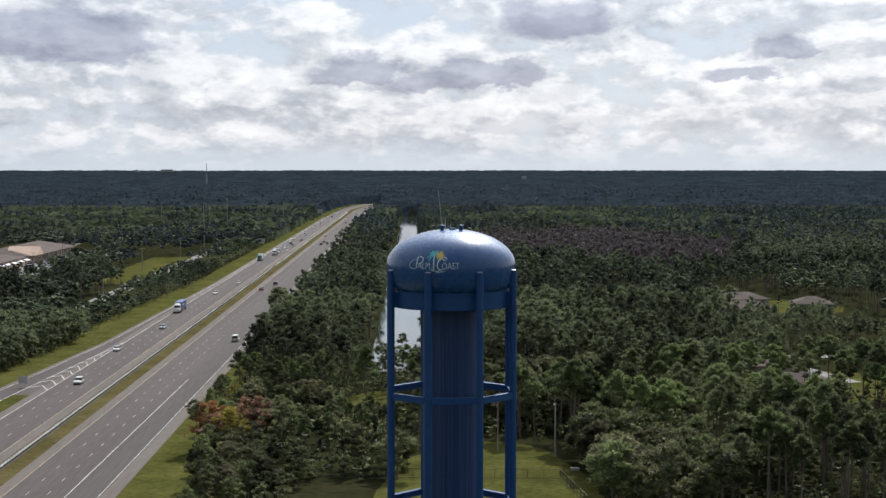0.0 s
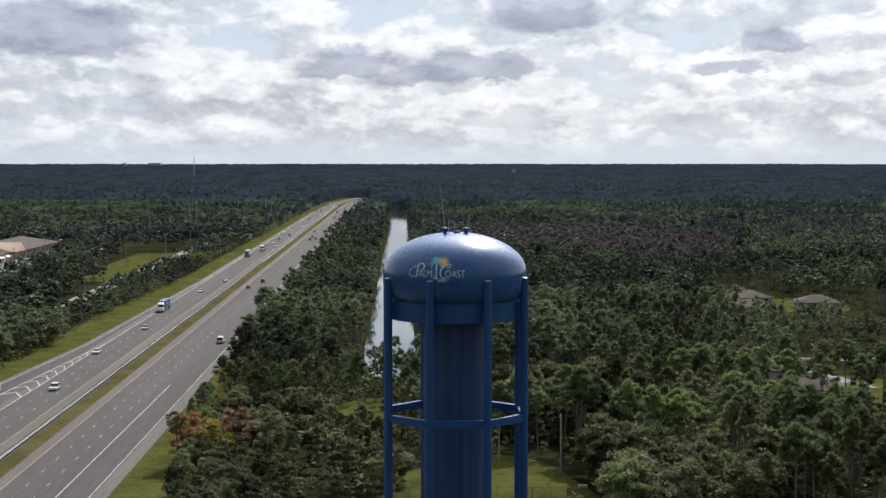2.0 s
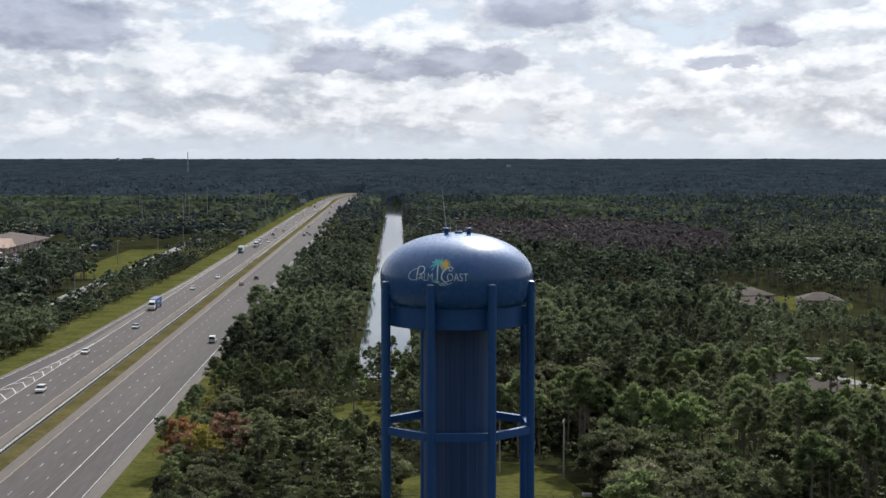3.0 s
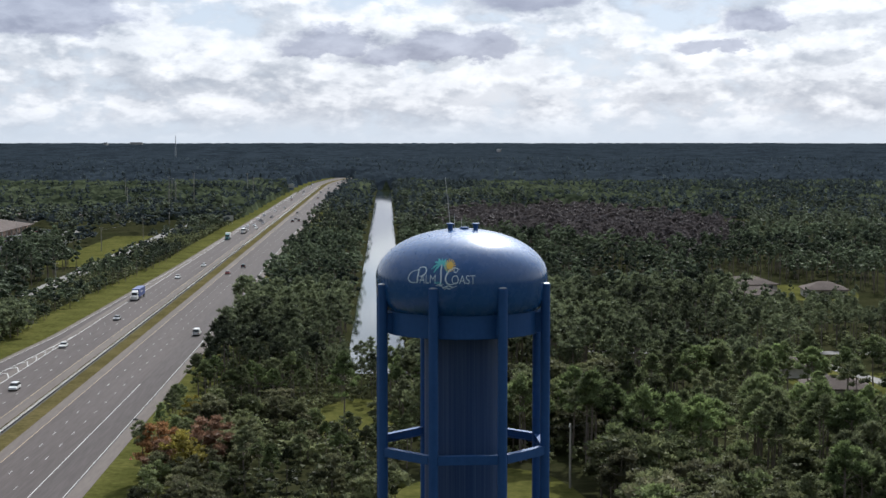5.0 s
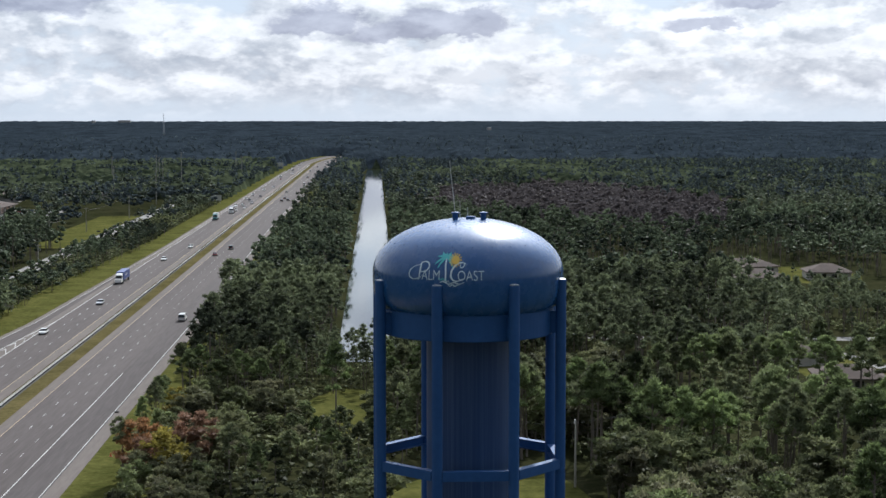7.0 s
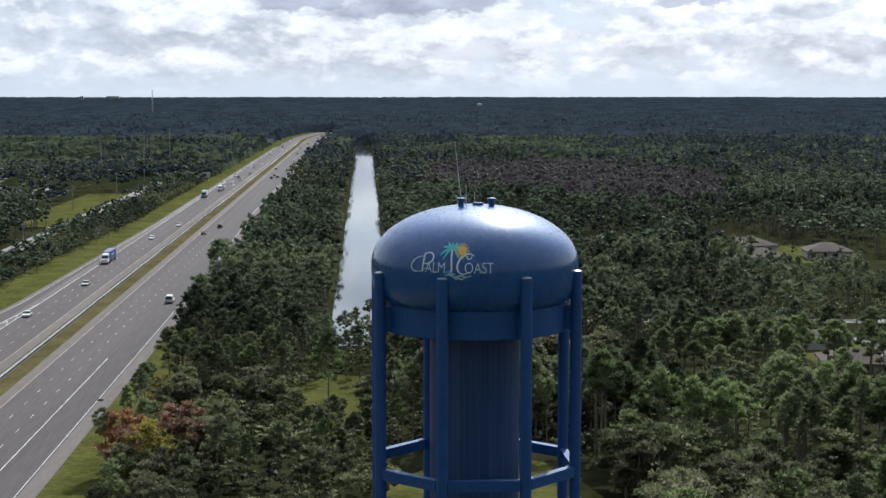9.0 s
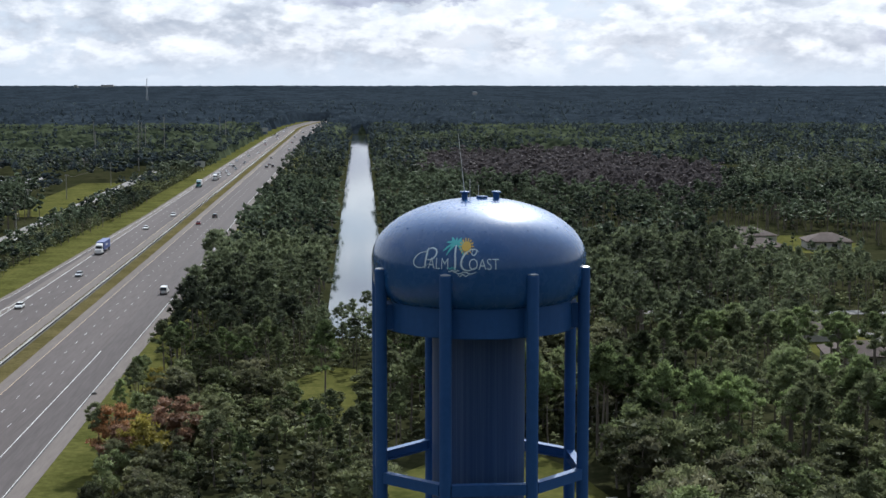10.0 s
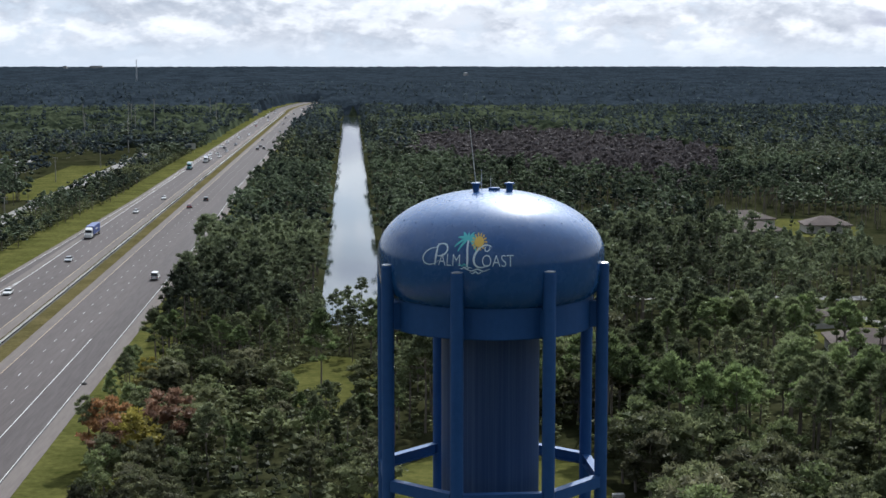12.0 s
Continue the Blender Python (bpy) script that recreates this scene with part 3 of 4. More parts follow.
def car_shape(kind):
    """Half profiles of a car: length, width, lower body and cabin outlines in the y-z plane (front at minus y)."""
    if kind == "van":
        return 5.4, 2.0, [(-2.7, 0.45), (-2.65, 0.95), (-1.9, 1.15), (2.68, 1.15), (2.7, 0.45)], [(-1.9, 1.15), (-1.15, 1.98), (2.55, 2.05), (2.66, 1.15)]
    if kind == "suv":
        return 4.7, 1.92, [(-2.35, 0.4), (-2.3, 0.85), (-1.2, 1.05), (2.3, 1.08), (2.35, 0.45)], [(-1.2, 1.05), (-0.5, 1.68), (1.95, 1.70), (2.28, 1.08)]
    return 4.6, 1.84, [(-2.3, 0.35), (-2.25, 0.72), (-1.1, 0.92), (2.2, 0.98), (2.3, 0.42)], [(-1.1, 0.92), (-0.3, 1.42), (1.0, 1.44), (1.85, 0.98)]


def extrude_outline(points, half, inset=0.0):
    bm = bmesh.new()
    low = min(p[1] for p in points)
    high = max(p[1] for p in points)
    sides = []
    for sx in (-1, 1):
        sides.append([bm.verts.new((sx * (half - inset * (z - low) / max(0.01, high - low)), y, z)) for y, z in points])
    n = len(points)
    for i in range(n):
        j = (i + 1) % n
        bm.faces.new((sides[0][i], sides[0][j], sides[1][j], sides[1][i]))
    bm.faces.new(sides[0])
    bm.faces.new(list(reversed(sides[1])))
    bmesh.ops.recalc_face_normals(bm, faces=bm.faces)
    return bm


PAINTS = {
    "white": plain("white car paint", (0.72, 0.72, 0.70), 0.3, coat=0.5), "silver": plain("silver car paint", (0.42, 0.43, 0.44), 0.3, 0.4, 0.5),
    "black": plain("black car paint", (0.02, 0.02, 0.022), 0.25, coat=0.6), "blue": plain("blue lorry paint", (0.022, 0.05, 0.19), 0.5),
    "red": plain("red car paint", (0.25, 0.03, 0.03), 0.3, coat=0.5), "teal": plain("teal lorry paint", (0.03, 0.16, 0.17), 0.35, coat=0.4), "grey": plain("grey car paint", (0.13, 0.135, 0.14), 0.3, 0.3, 0.5),
}
M_LAMP = plain("headlamp lens", (0.75, 0.75, 0.72), 0.15, coat=0.5)
M_TAIL = plain("tail lamp lens", (0.35, 0.02, 0.02), 0.2, coat=0.5)
made_cars = {}


def wheel(parent, x, y, r=0.34, w=0.24):
    wh = part("wheel", lathe([(r * 0.55, -w / 2), (r * 0.95, -w / 2), (r, -w * 0.3), (r, w * 0.3), (r * 0.95, w / 2), (r * 0.55, w / 2)], 16, pose(0, 0, 0, 0, 90, 0)), M_TYRE, parent, m=Matrix.Translation((x, y, r)))
    part("rim", lathe([(0, -w * 0.42), (r * 0.57, -w * 0.36), (r * 0.57, w * 0.36), (0, w * 0.42)], 12, pose(0, 0, 0, 0, 90, 0)), M_STEEL, wh)


def build_car(kind, paint):
    length, width, low, top = car_shape(kind)
    words = {"van": "passenger van", "suv": "sport utility car", "sedan": "saloon car"}[kind]
    ob = thing("van" if kind == "van" else "car", f"{paint} {words} on the asphalt road", "van" if kind == "van" else "car", "vehicles on the roads")
    body = extrude_outline(low, width / 2, 0.05)
    bmesh.ops.bevel(body, geom=list(body.edges), offset=0.06, segments=2, affect="EDGES")
    part("body", body, PAINTS[paint], ob)
    h = width / 2 - 0.07
    glass = extrude_outline(top, h, 0.16)
    part("cabin_glass", glass, M_GLASS, ob, "dark tinted windows")
    (y0, z0), (y1, z1), (y2, z2), (y3, z3) = top
    roof = bmesh.new()
    box(roof, 2 * h - 0.28, y2 - y1 + 0.1, 0.07, m=Matrix.Translation((0, (y1 + y2) / 2, max(z1, z2) - 0.03)), bevel=0.03)
    part("roof", roof, PAINTS[paint], ob)
    if kind == "van":
        for sx in (-1, 1):
            part("side_panel", boxed(0.06, 2.4, 0.75, m=Matrix.Translation((sx * (h - 0.06), 1.2, 1.16)), bevel=0.02), PAINTS[paint], ob)
    for sx in (-1, 1):
        part("headlamp", boxed(0.38, 0.08, 0.16), M_LAMP, ob, m=Matrix.Translation((sx * width * 0.34, -length / 2 + 0.02, 0.6)))
        part("tail_lamp", boxed(0.30, 0.08, 0.2), M_TAIL, ob, m=Matrix.Translation((sx * width * 0.36, length / 2 - 0.03, 0.72)))
        for y in (-length * 0.31, length * 0.30):
            wheel(ob, sx * (width / 2 - 0.13), y)
    return ob


def build_truck(paint, trailer, length, label):
    ob = thing("truck", label, "truck", "vehicles on the roads")
    cab = extrude_outline([(-2.9, 0.6), (-2.85, 1.7), (-1.2, 1.85), (-0.9, 3.0), (0.4, 3.6), (0.9, 3.6), (0.9, 0.6)], 1.15, 0.1)
    bmesh.ops.bevel(cab, geom=list(cab.edges), offset=0.07, segments=2, affect="EDGES")
    part("cab", cab, PAINTS[paint], ob)
    part("windscreen", extrude_outline([(-1.24, 1.95), (-0.98, 2.85), (-0.9, 2.85), (-1.1, 1.95)], 1.02), M_GLASS, ob, "dark windscreen")
    for sx in (-1, 1):
        part("side_window", boxed(0.04, 0.8, 0.7, m=Matrix.Translation((sx * 1.1, -0.35, 1.95))), M_GLASS, ob)
        part("headlamp", boxed(0.36, 0.08, 0.22), M_LAMP, ob, m=Matrix.Translation((sx * 0.85, -2.9, 0.95)))
    part("chassis", boxed(0.9, length + 2.0, 0.3, m=Matrix.Translation((0, length / 2, 0.72))), M_DARK, ob)
    body = bmesh.new()
    box(body, 2.5, length, 2.75, m=Matrix.Translation((0, length / 2 + 1.25, 1.15)), bevel=0.05)
    body = part("cargo_box", body, PAINTS[trailer], ob)
    for sx in (-1.26, 1.26):
        part("panel_mark", boxed(0.02, length * 0.3, 0.5, m=Matrix.Translation((sx, length / 2 + 0.5, 2.4))), PAINTS["white"], body, "pale plain mark on the cargo side")
    ys = [-2.0, 1.2, 2.3] + ([length - 0.6, length + 0.5] if length > 8 else [length - 0.2])
    for y in ys:
        for sx in (-1, 1):
            wheel(ob, sx * 1.05, y, 0.5, 0.35)
    return ob


def drive_car(kind, paint, x, y, way=1):
    """way 1: nose towards the south, -1: towards the north."""
    key = (kind, paint)
    m = pose(x + sway(y), y, 0.095, 0, 0, 0 if way == 1 else 180)
    if key in made_cars:
        return copy_thing(made_cars[key], m)
    made_cars[key] = build_car(kind, paint)
    made_cars[key].matrix_basis = m
    return made_cars[key]


SB = (-89.0, -92.7, -96.4, -101.0)
NB = (-74.3, -70.6, -67.0, -63.0)
drive_car("van", "white", NB[3] + 0.2, 312, -1)
for kind, paint, lane, y in (("sedan", "white", SB[2], 286), ("suv", "white", SB[1], 212), ("sedan", "white", SB[1], 500), ("sedan", "silver", SB[1], 352), ("sedan", "white", SB[0], 560),
                             ("suv", "white", SB[1], 826), ("sedan", "white", SB[0], 850), ("suv", "silver", SB[0], 905), ("sedan", "white", SB[2], 872), ("sedan", "white", SB[1], 880), ("suv", "black", SB[1], 935),
                             ("sedan", "black", SB[0], 985), ("suv", "white", SB[2], 955), ("sedan", "silver", SB[2], 1010), ("suv", "white", SB[1], 1075), ("sedan", "white", SB[0], 1130),
                             ("sedan", "red", SB[1], 1290), ("suv", "white", SB[2], 1350), ("sedan", "white", SB[0], 1420), ("suv", "black", SB[1], 1500), ("sedan", "white", SB[1], 1640), ("suv", "silver", SB[2], 1760)):
    drive_car(kind, paint, lane, y)
for kind, paint, lane, y in (("suv", "black", NB[1], 552), ("sedan", "red", NB[0], 520), ("suv", "black", NB[1], 925), ("suv", "grey", NB[2], 935), ("sedan", "black", NB[1], 960), ("sedan", "grey", NB[0], 1050),
                             ("suv", "white", NB[2], 1180), ("sedan", "black", NB[1], 1330), ("suv", "white", NB[0], 1480), ("suv", "silver", NB[1], 1600), ("sedan", "white", NB[2], 1750)):
    drive_car(kind, paint, lane, y, -1)
for kind, paint, y in (("suv", "silver", 678), ("sedan", "black", 630), ("sedan", "white", 540)):
    drive_car(kind, paint, -138.5 + (2 if paint == "black" else -2), y, 1 if paint == "black" else -1)
lorry = build_truck("white", "blue", 14.0, "white cab lorry with a long blue cargo trailer")
lorry.matrix_basis = pose(SB[2], 412, 0.095)
lorry2 = build_truck("teal", "white", 6.5, "teal cab lorry with a white cargo box")
lorry2.matrix_basis = pose(SB[2], 742, 0.095)
lorry3 = build_truck("white", "black", 8.5, "white cab lorry with a black cargo body")
lorry3.matrix_basis = pose(SB[1], 800, 0.095)

# ---- buildings ----
M_ROOF = surface("brown shingle roof", (0.075, 0.06, 0.054), (0.14, 0.115, 0.103), 0.95, 2.5, 0.15, specular=0.1)
M_PINK = surface("pinkish stucco", (0.52, 0.36, 0.28), (0.66, 0.48, 0.38), 0.85, 1.0, 0.1)
M_WALL = surface("pale house wall", (0.36, 0.34, 0.31), (0.52, 0.5, 0.46), 0.85, 1.0, 0.1)
M_PAVING = surface("parking asphalt", (0.11, 0.107, 0.104), (0.18, 0.174, 0.168), 0.9, 0.8, 0.05)
M_ROOFWHITE = surface("white metal roof", (0.62, 0.63, 0.64), (0.8, 0.8, 0.8), 0.5, 1.0, 0.1)


def house(name, x, y, sx, sy, wall_h, roof_h, turn, walls, roof_m, label, category, windows=4, m_over=0.7, group=""):
    """A low building with a hipped roof, windows and a door along its long sides."""
    ob = thing(name, label, category, group, m=pose(x, y, 0, 0, 0, turn))
    body = part("wall", boxed(sx, sy, wall_h), walls, ob)
    bm = bmesh.new()
    a, b, k = sx / 2 + m_over, sy / 2 + m_over, min(sx, sy) / 2
    base = [bm.verts.new(p) for p in ((-a, -b, wall_h), (a, -b, wall_h), (a, b, wall_h), (-a, b, wall_h))]
    low = [bm.verts.new((v.co.x, v.co.y, wall_h - 0.25)) for v in base]
    if sx >= sy:
        r = [bm.verts.new((-a + k, 0, wall_h + roof_h)), bm.verts.new((a - k, 0, wall_h + roof_h))]
        faces = [(base[0], base[1], r[1], r[0]), (base[2], base[3], r[0], r[1]), (base[1], base[2], r[1]), (base[3], base[0], r[0])]
    else:
        r = [bm.verts.new((0, -b + k, wall_h + roof_h)), bm.verts.new((0, b - k, wall_h + roof_h))]
        faces = [(base[1], base[2], r[1], r[0]), (base[3], base[0], r[0], r[1]), (base[0], base[1], r[0]), (base[2], base[3], r[1])]
    for f in faces:
        bm.faces.new(f)
    for i in range(4):
        j = (i + 1) % 4
        bm.faces.new((low[i], low[j], base[j], base[i]))
    bm.faces.new(list(reversed(low)))
    bmesh.ops.recalc_face_normals(bm, faces=bm.faces)
    part("roof", bm, roof_m, ob)
    along = sx >= sy
    span = sx if along else sy
    for i in range(windows):
        u = -span / 2 + span * (i + 0.5) / windows
        for side in (-1, 1):
            place = Matrix.Translation((u, side * sy / 2, 0.9)) if along else Matrix.Translation((side * sx / 2, u, 0.9))
            dims = (1.5, 0.12, 1.4) if along else (0.12, 1.5, 1.4)
            win = part("window", boxed(*dims), M_GLASS, ob, "dark window", m=place)
            sill = (1.7, 0.2, 0.08) if along else (0.2, 1.7, 0.08)
            part("sill", boxed(*sill, m=Matrix.Translation((0, 0, -0.08))), M_WALL, win)
    door_d = (1.0, 0.14, 2.05) if along else (0.14, 1.0, 2.05)
    part("door", boxed(*door_d), M_DARK, ob, "dark door", m=Matrix.Translation((span * 0.08, -sy / 2, 0.02)) if along else Matrix.Translation((sx / 2, span * 0.08, 0.02)))
    return ob


# shopping plaza beyond the frontage road
tagged(strip("parking_lot", (-227.0, -194.0), steps_to(626, 840, 6), 0.05, M_PAVING, bend=False), "sunlit asphalt parking lot of the shopping plaza", "parking lot", kind="structure")
plaza = house("shopping_plaza", -245, 775, 34, 120, 4.6, 4.0, 0, M_PINK, M_ROOF, "long low plaza of pinkish stucco with a brown roof", "shop building", 12, 1.6)
wing = house("shopping_plaza", -243, 672, 34, 62, 4.8, 3.2, 0, M_PINK, M_ROOF, "low stucco plaza wing with a brown hipped roof", "shop building", 6, 1.4)
for k in range(10):
    part("arcade_pillar", boxed(0.7, 0.7, 4.2, bevel=0.06), M_WALL, plaza, m=Matrix.Translation((20.0, -55 + 12.0 * k, 0)))
part("arcade_roof", boxed(5.0, 118, 0.4, m=Matrix.Translation((19.0, 0, 4.2))), M_ROOF, plaza)
gable = bmesh.new()
vs = [gable.verts.new(p) for p in ((4, -9, 4.6), (4, 9, 4.6), (4, 0, 9.5), (-14, -9, 4.6), (-14, 9, 4.6), (-14, 0, 9.5))]
for f in ((0, 1, 2), (3, 5, 4), (0, 2, 5, 3), (1, 4, 5, 2), (0, 3, 4, 1)):
    gable.faces.new([vs[i] for i in f])
part("gable", gable, M_PINK, plaza, "pink stucco entrance gable", m=Matrix.Translation((18, -46, 0)))
for k in range(5):
    part("awning", boxed(2.2, 9.0, 0.35, m=pose(19.2, -28 + 14 * k, 3.1, 0, 14, 0)), M_ROOFWHITE, wing, "white shop awning")
rng = random.Random(4)
for row, x in enumerate((-219.0, -212.5, -204.5, -197.5)):
    for k in range(26):
        y = 634 + k * 7.8 + rng.uniform(-1.5, 1.5)
        if rng.random() < 0.6 and len(made_cars):
            kind, paint = rng.choice((("sedan", "white"), ("suv", "black"), ("sedan", "silver"), ("suv", "grey"), ("sedan", "red"), ("suv", "silver"), ("sedan", "black"), ("sedan", "grey")))
            ob = drive_car(kind, paint, x, y)
            ob.matrix_basis = pose(x, y, 0.06, 0, 0, 90 + rng.choice((0, 180)) + rng.uniform(-3, 3))
            tagged(ob, f"{paint} car parked in the plaza parking lot", "car", "parked cars")
house("house", -205, 965, 30, 22, 3.6, 3.0, 10, M_WALL, M_ROOF, "white walled building with a dark roof among trees", "house")
house("house", -262, 940, 34, 20, 3.6, 3.0, 0, M_WALL, M_ROOF, "pale building with a brown roof among trees", "house")
house("house", -168, 1190, 16, 12, 3.2, 2.0, 15, M_WALL, M_ROOFWHITE, "small white roofed building among dark trees", "house", 3)
house("house", -196, 1330, 18, 12, 3.2, 2.0, -10, M_WALL, M_ROOFWHITE, "small white roofed building among dark trees", "house", 3)
for x, y, sx, sy, turn in ((128, 442, 20, 14, 8), (152, 420, 15, 13, -6), (122, 402, 18, 12, 12)):
    house("house", x, y, sx, sy, 2.9, 2.6, turn, M_WALL, M_ROOF, "single storey house with a brown shingle roof among pines", "house", 4, group="houses in the pine woods")
house("house", 92, 232, 12, 16, 2.9, 2.2, 10, M_WALL, M_ROOF, "white house with a brown roof behind pine trunks", "house", 4, group="houses in the pine woods")
house("house", 93, 196, 14, 12, 2.8, 2.2, -8, M_WALL, M_ROOF, "single storey house with a brown shingle roof among pines", "house", 4, group="houses in the pine woods")

# ---- poles, signs, fence, small things ----
M_POLE = surface("grey weathered pole wood", (0.26, 0.24, 0.21), (0.42, 0.40, 0.36), 0.9, 3.0, 0.4, stretch=(1, 1, 0.2))


def pole(x, y, h, arm=True, label="grey wooden utility pole with a crossarm", turn=0.0, r=0.17):
    ob = thing("utility_pole", label, "utility pole", "utility poles", m=pose(x, y, 0, 0, 0, turn))
    part("shaft", bar((0, 0, 0), (0, 0, h), r, 10, r * 0.65), M_POLE, ob)
    if arm:
        part("crossarm", boxed(2.4, 0.12, 0.14, m=Matrix.Translation((0, 0.16, h - 0.5))), M_POLE, ob)
        for k in (-1.05, -0.4, 0.4, 1.05):
            part("insulator", lathe([(0.05, 0), (0.07, 0.08), (0.04, 0.2), (0, 0.22)], 8), M_STEEL, ob, m=Matrix.Translation((k, 0.16, h - 0.36)))
    return ob


def wire(a, b, sag=0.6, r=0.012, n=14):
    bm = bmesh.new()
    pts = [Vector(a).lerp(Vector(b), i / n) - Vector((0, 0, sag * 4 * (i / n) * (1 - i / n))) for i in range(n + 1)]
    for p, q in zip(pts, pts[1:]):
        bar(p, q, r, 4, bm=bm)
    return tagged(part("power_line", bm, M_DARK), "thin sagging grey power line between poles", "power line", "power lines")


pole(23.0, 106, 10.8, turn=80, r=0.2)
pole(12.0, 112, 10.5, False, "dark slender lamp pole standing on the lawn", r=0.12)
for dz, dx in ((0.0, -1.0), (0.0, 0.0), (-1.6, 0.0)):
    wire((23.0, 106 + dx, 10.4 + dz), (12.0, 112, 10.0 + dz))
    wire((23.0, 106 + dx, 10.4 + dz), (75, 150 + dx, 10.2 + dz))
for x, y, h in ((-152, 470, 12), (-150, 560, 12), (-152, 660, 12), (-148, 420, 11), (-166, 545, 18), (-206, 640, 11), (-208, 720, 11), (-146, 760, 13), (-139, 484, 8)):
    pole(x, y, h, h < 15, "tall pale slender pole rising over the trees" if h > 14 else "grey wooden utility pole with a crossarm", r=0.2)
for x, y, h in ((-148, 1020, 31), (-150, 900, 22), (-164, 1040, 24), (-172, 1080, 26), (-175, 1086, 27), (-118, 1180, 24), (-214, 1120, 25), (-128, 1240, 26), (-190, 980, 22)):
    pole(x, y, h, True, "tall pale transmission pole rising over the woods", r=0.34)
for y0, y1 in ((420, 470), (470, 560), (560, 660), (660, 760)):
    wire((-150, y0, 11), (-150, y1, 11.2), 1.0, 0.025)


def sign(x, y, w, h, z, label):
    ob = thing("highway_sign", label, "road sign", "highway signs", m=pose(x, y, 0))
    part("panel", boxed(w, 0.08, h, m=Matrix.Translation((0, 0, z)), bevel=0.02), M_STEEL, ob, "grey back of the sign panel")
    for sx in (-w * 0.35, w * 0.35):
        part("post", boxed(0.14, 0.14, z + h * 0.9, m=Matrix.Translation((sx, 0.12, 0))), M_STEEL, ob)
    return ob


sign(-105.5, 205, 2.4, 1.8, 1.2, "small grey backed road sign on two posts")
sign(-117.5, 334, 5.0, 2.6, 1.0, "large grey backed highway sign on two posts in brush")
sign(-112, 905, 7.0, 3.6, 2.2, "large grey backed highway sign on two posts by the trees")
sign(-110, 1560, 8.0, 4.0, 3.0, "large grey backed highway sign on two posts by the trees")

fence = thing("chain_fence", "low grey chain link fence round the tower lawn", "fence")
corners = [(-32, 86), (22, 84), (24.5, 60)]
for (x0, y0), (x1, y1) in zip(corners, corners[1:]):
    n = max(2, int(math.hypot(x1 - x0, y1 - y0) / 3))
    for i in range(n + 1):
        x, y = x0 + (x1 - x0) * i / n, y0 + (y1 - y0) * i / n
        part("post", bar((x, y, 0), (x, y, 1.85), 0.04, 6), M_DARK, fence)
    for z in (0.1, 1.8):
        part("rail", bar((x0, y0, z), (x1, y1, z), 0.03, 6), M_DARK, fence)
    mesh = bmesh.new()
    length = math.hypot(x1 - x0, y1 - y0)
    for i in range(int(length / 0.5)):
        for s in (-1, 1):
            u0, u1 = i * 0.5 / length, min(1, max(0, (i * 0.5 + s * 1.7) / length))
            bar((x0 + (x1 - x0) * u0, y0 + (y1 - y0) * u0, 0.1), (x0 + (x1 - x0) * u1, y0 + (y1 - y0) * u1, 1.8), 0.006, 3, bm=mesh)
    part("wire_mesh", mesh, M_DARK, fence)
tagged(part("utility_box", boxed(1.6, 1.0, 0.5, m=Matrix.Translation((25.5, 92, 0)), bevel=0.05), M_CONCRETE), "pale concrete utility box on the lawn", "utility box")
scrap = bmesh.new()
lathe([(0.28, 0), (0.5, 0.05), (0.55, 0.16), (0.5, 0.27), (0.28, 0.3)], 16, Matrix.Translation((-58.9, 172, 0.09)), scrap)
tagged(part("scrap_tyre", scrap, M_TYRE), "black scrap tyre lying on the paved shoulder", "tyre")
M_ORANGE = plain("faded orange plastic", (0.45, 0.12, 0.05), 0.6)
for x, y in ((-53.5, 132), (-55.6, 196)):
    tagged(part("traffic_cone", lathe([(0.3, 0), (0.3, 0.05), (0.17, 0.06), (0.05, 0.62), (0, 0.63)], 14, Matrix.Translation((x, y, 0.03))), M_ORANGE), "faded orange traffic cone on the grass verge", "traffic cone", "cones on the verge")

# ---- woods ----


def unit(v):
    return v / np.maximum(1e-6, np.linalg.norm(v, axis=-1, keepdims=True))


LUMP = [(1, 0, 0), (-1, 0, 0), (0, 1, 0), (0, -1, 0), (0, 0, 1), (0, 0, -1)]
LUMP_FACES = np.array([(0, 2, 4), (2, 1, 4), (1, 3, 4), (3, 0, 4), (2, 0, 5), (1, 2, 5), (3, 1, 5), (0, 3, 5)])


def cards(gen, puffs, per, size, slim=0.4, upward=0.3):
    """Leaf sprays: slim pointed triangles bursting out of the upper side of each flattened puff (x, y, z, radius),
    round an added solid lump that blocks light through the crown.
    """
    out = []
    for x, y, z, r in puffs:
        d = unit(gen.normal(size=(per, 3)) + (0, 0, 0.4))
        d[:, 2] = np.where(d[:, 2] < -0.4, -d[:, 2], d[:, 2])
        c = np.array((x, y, z)) + d * r * gen.uniform(0.5, 1.0, (per, 1)) * (1, 1, 0.66)
        axis = unit(d + gen.normal(size=(per, 3)) * 0.65 + (0, 0, upward))
        side = unit(np.cross(axis, gen.normal(size=(per, 3))))
        l = size * gen.uniform(0.6, 1.35, (per, 1))
        w_ = l * slim * gen.uniform(0.7, 1.25, (per, 1))
        out.append(np.stack([c - axis * l * 0.35 - side * w_ * 0.5, c - axis * l * 0.35 + side * w_ * 0.5, c + axis * l * 0.65], axis=1))
        spin = Quaternion(unit(gen.normal(size=4)))
        lump = np.array([spin @ Vector(p) for p in LUMP]) * gen.uniform(0.8, 1.15, (6, 1)) * r * (0.82, 0.82, 0.56) * (0.9 if size < 1.0 else 1.15)
        out.append((lump + (x, y, z))[LUMP_FACES])
    return np.concatenate(out).reshape(-1, 3)


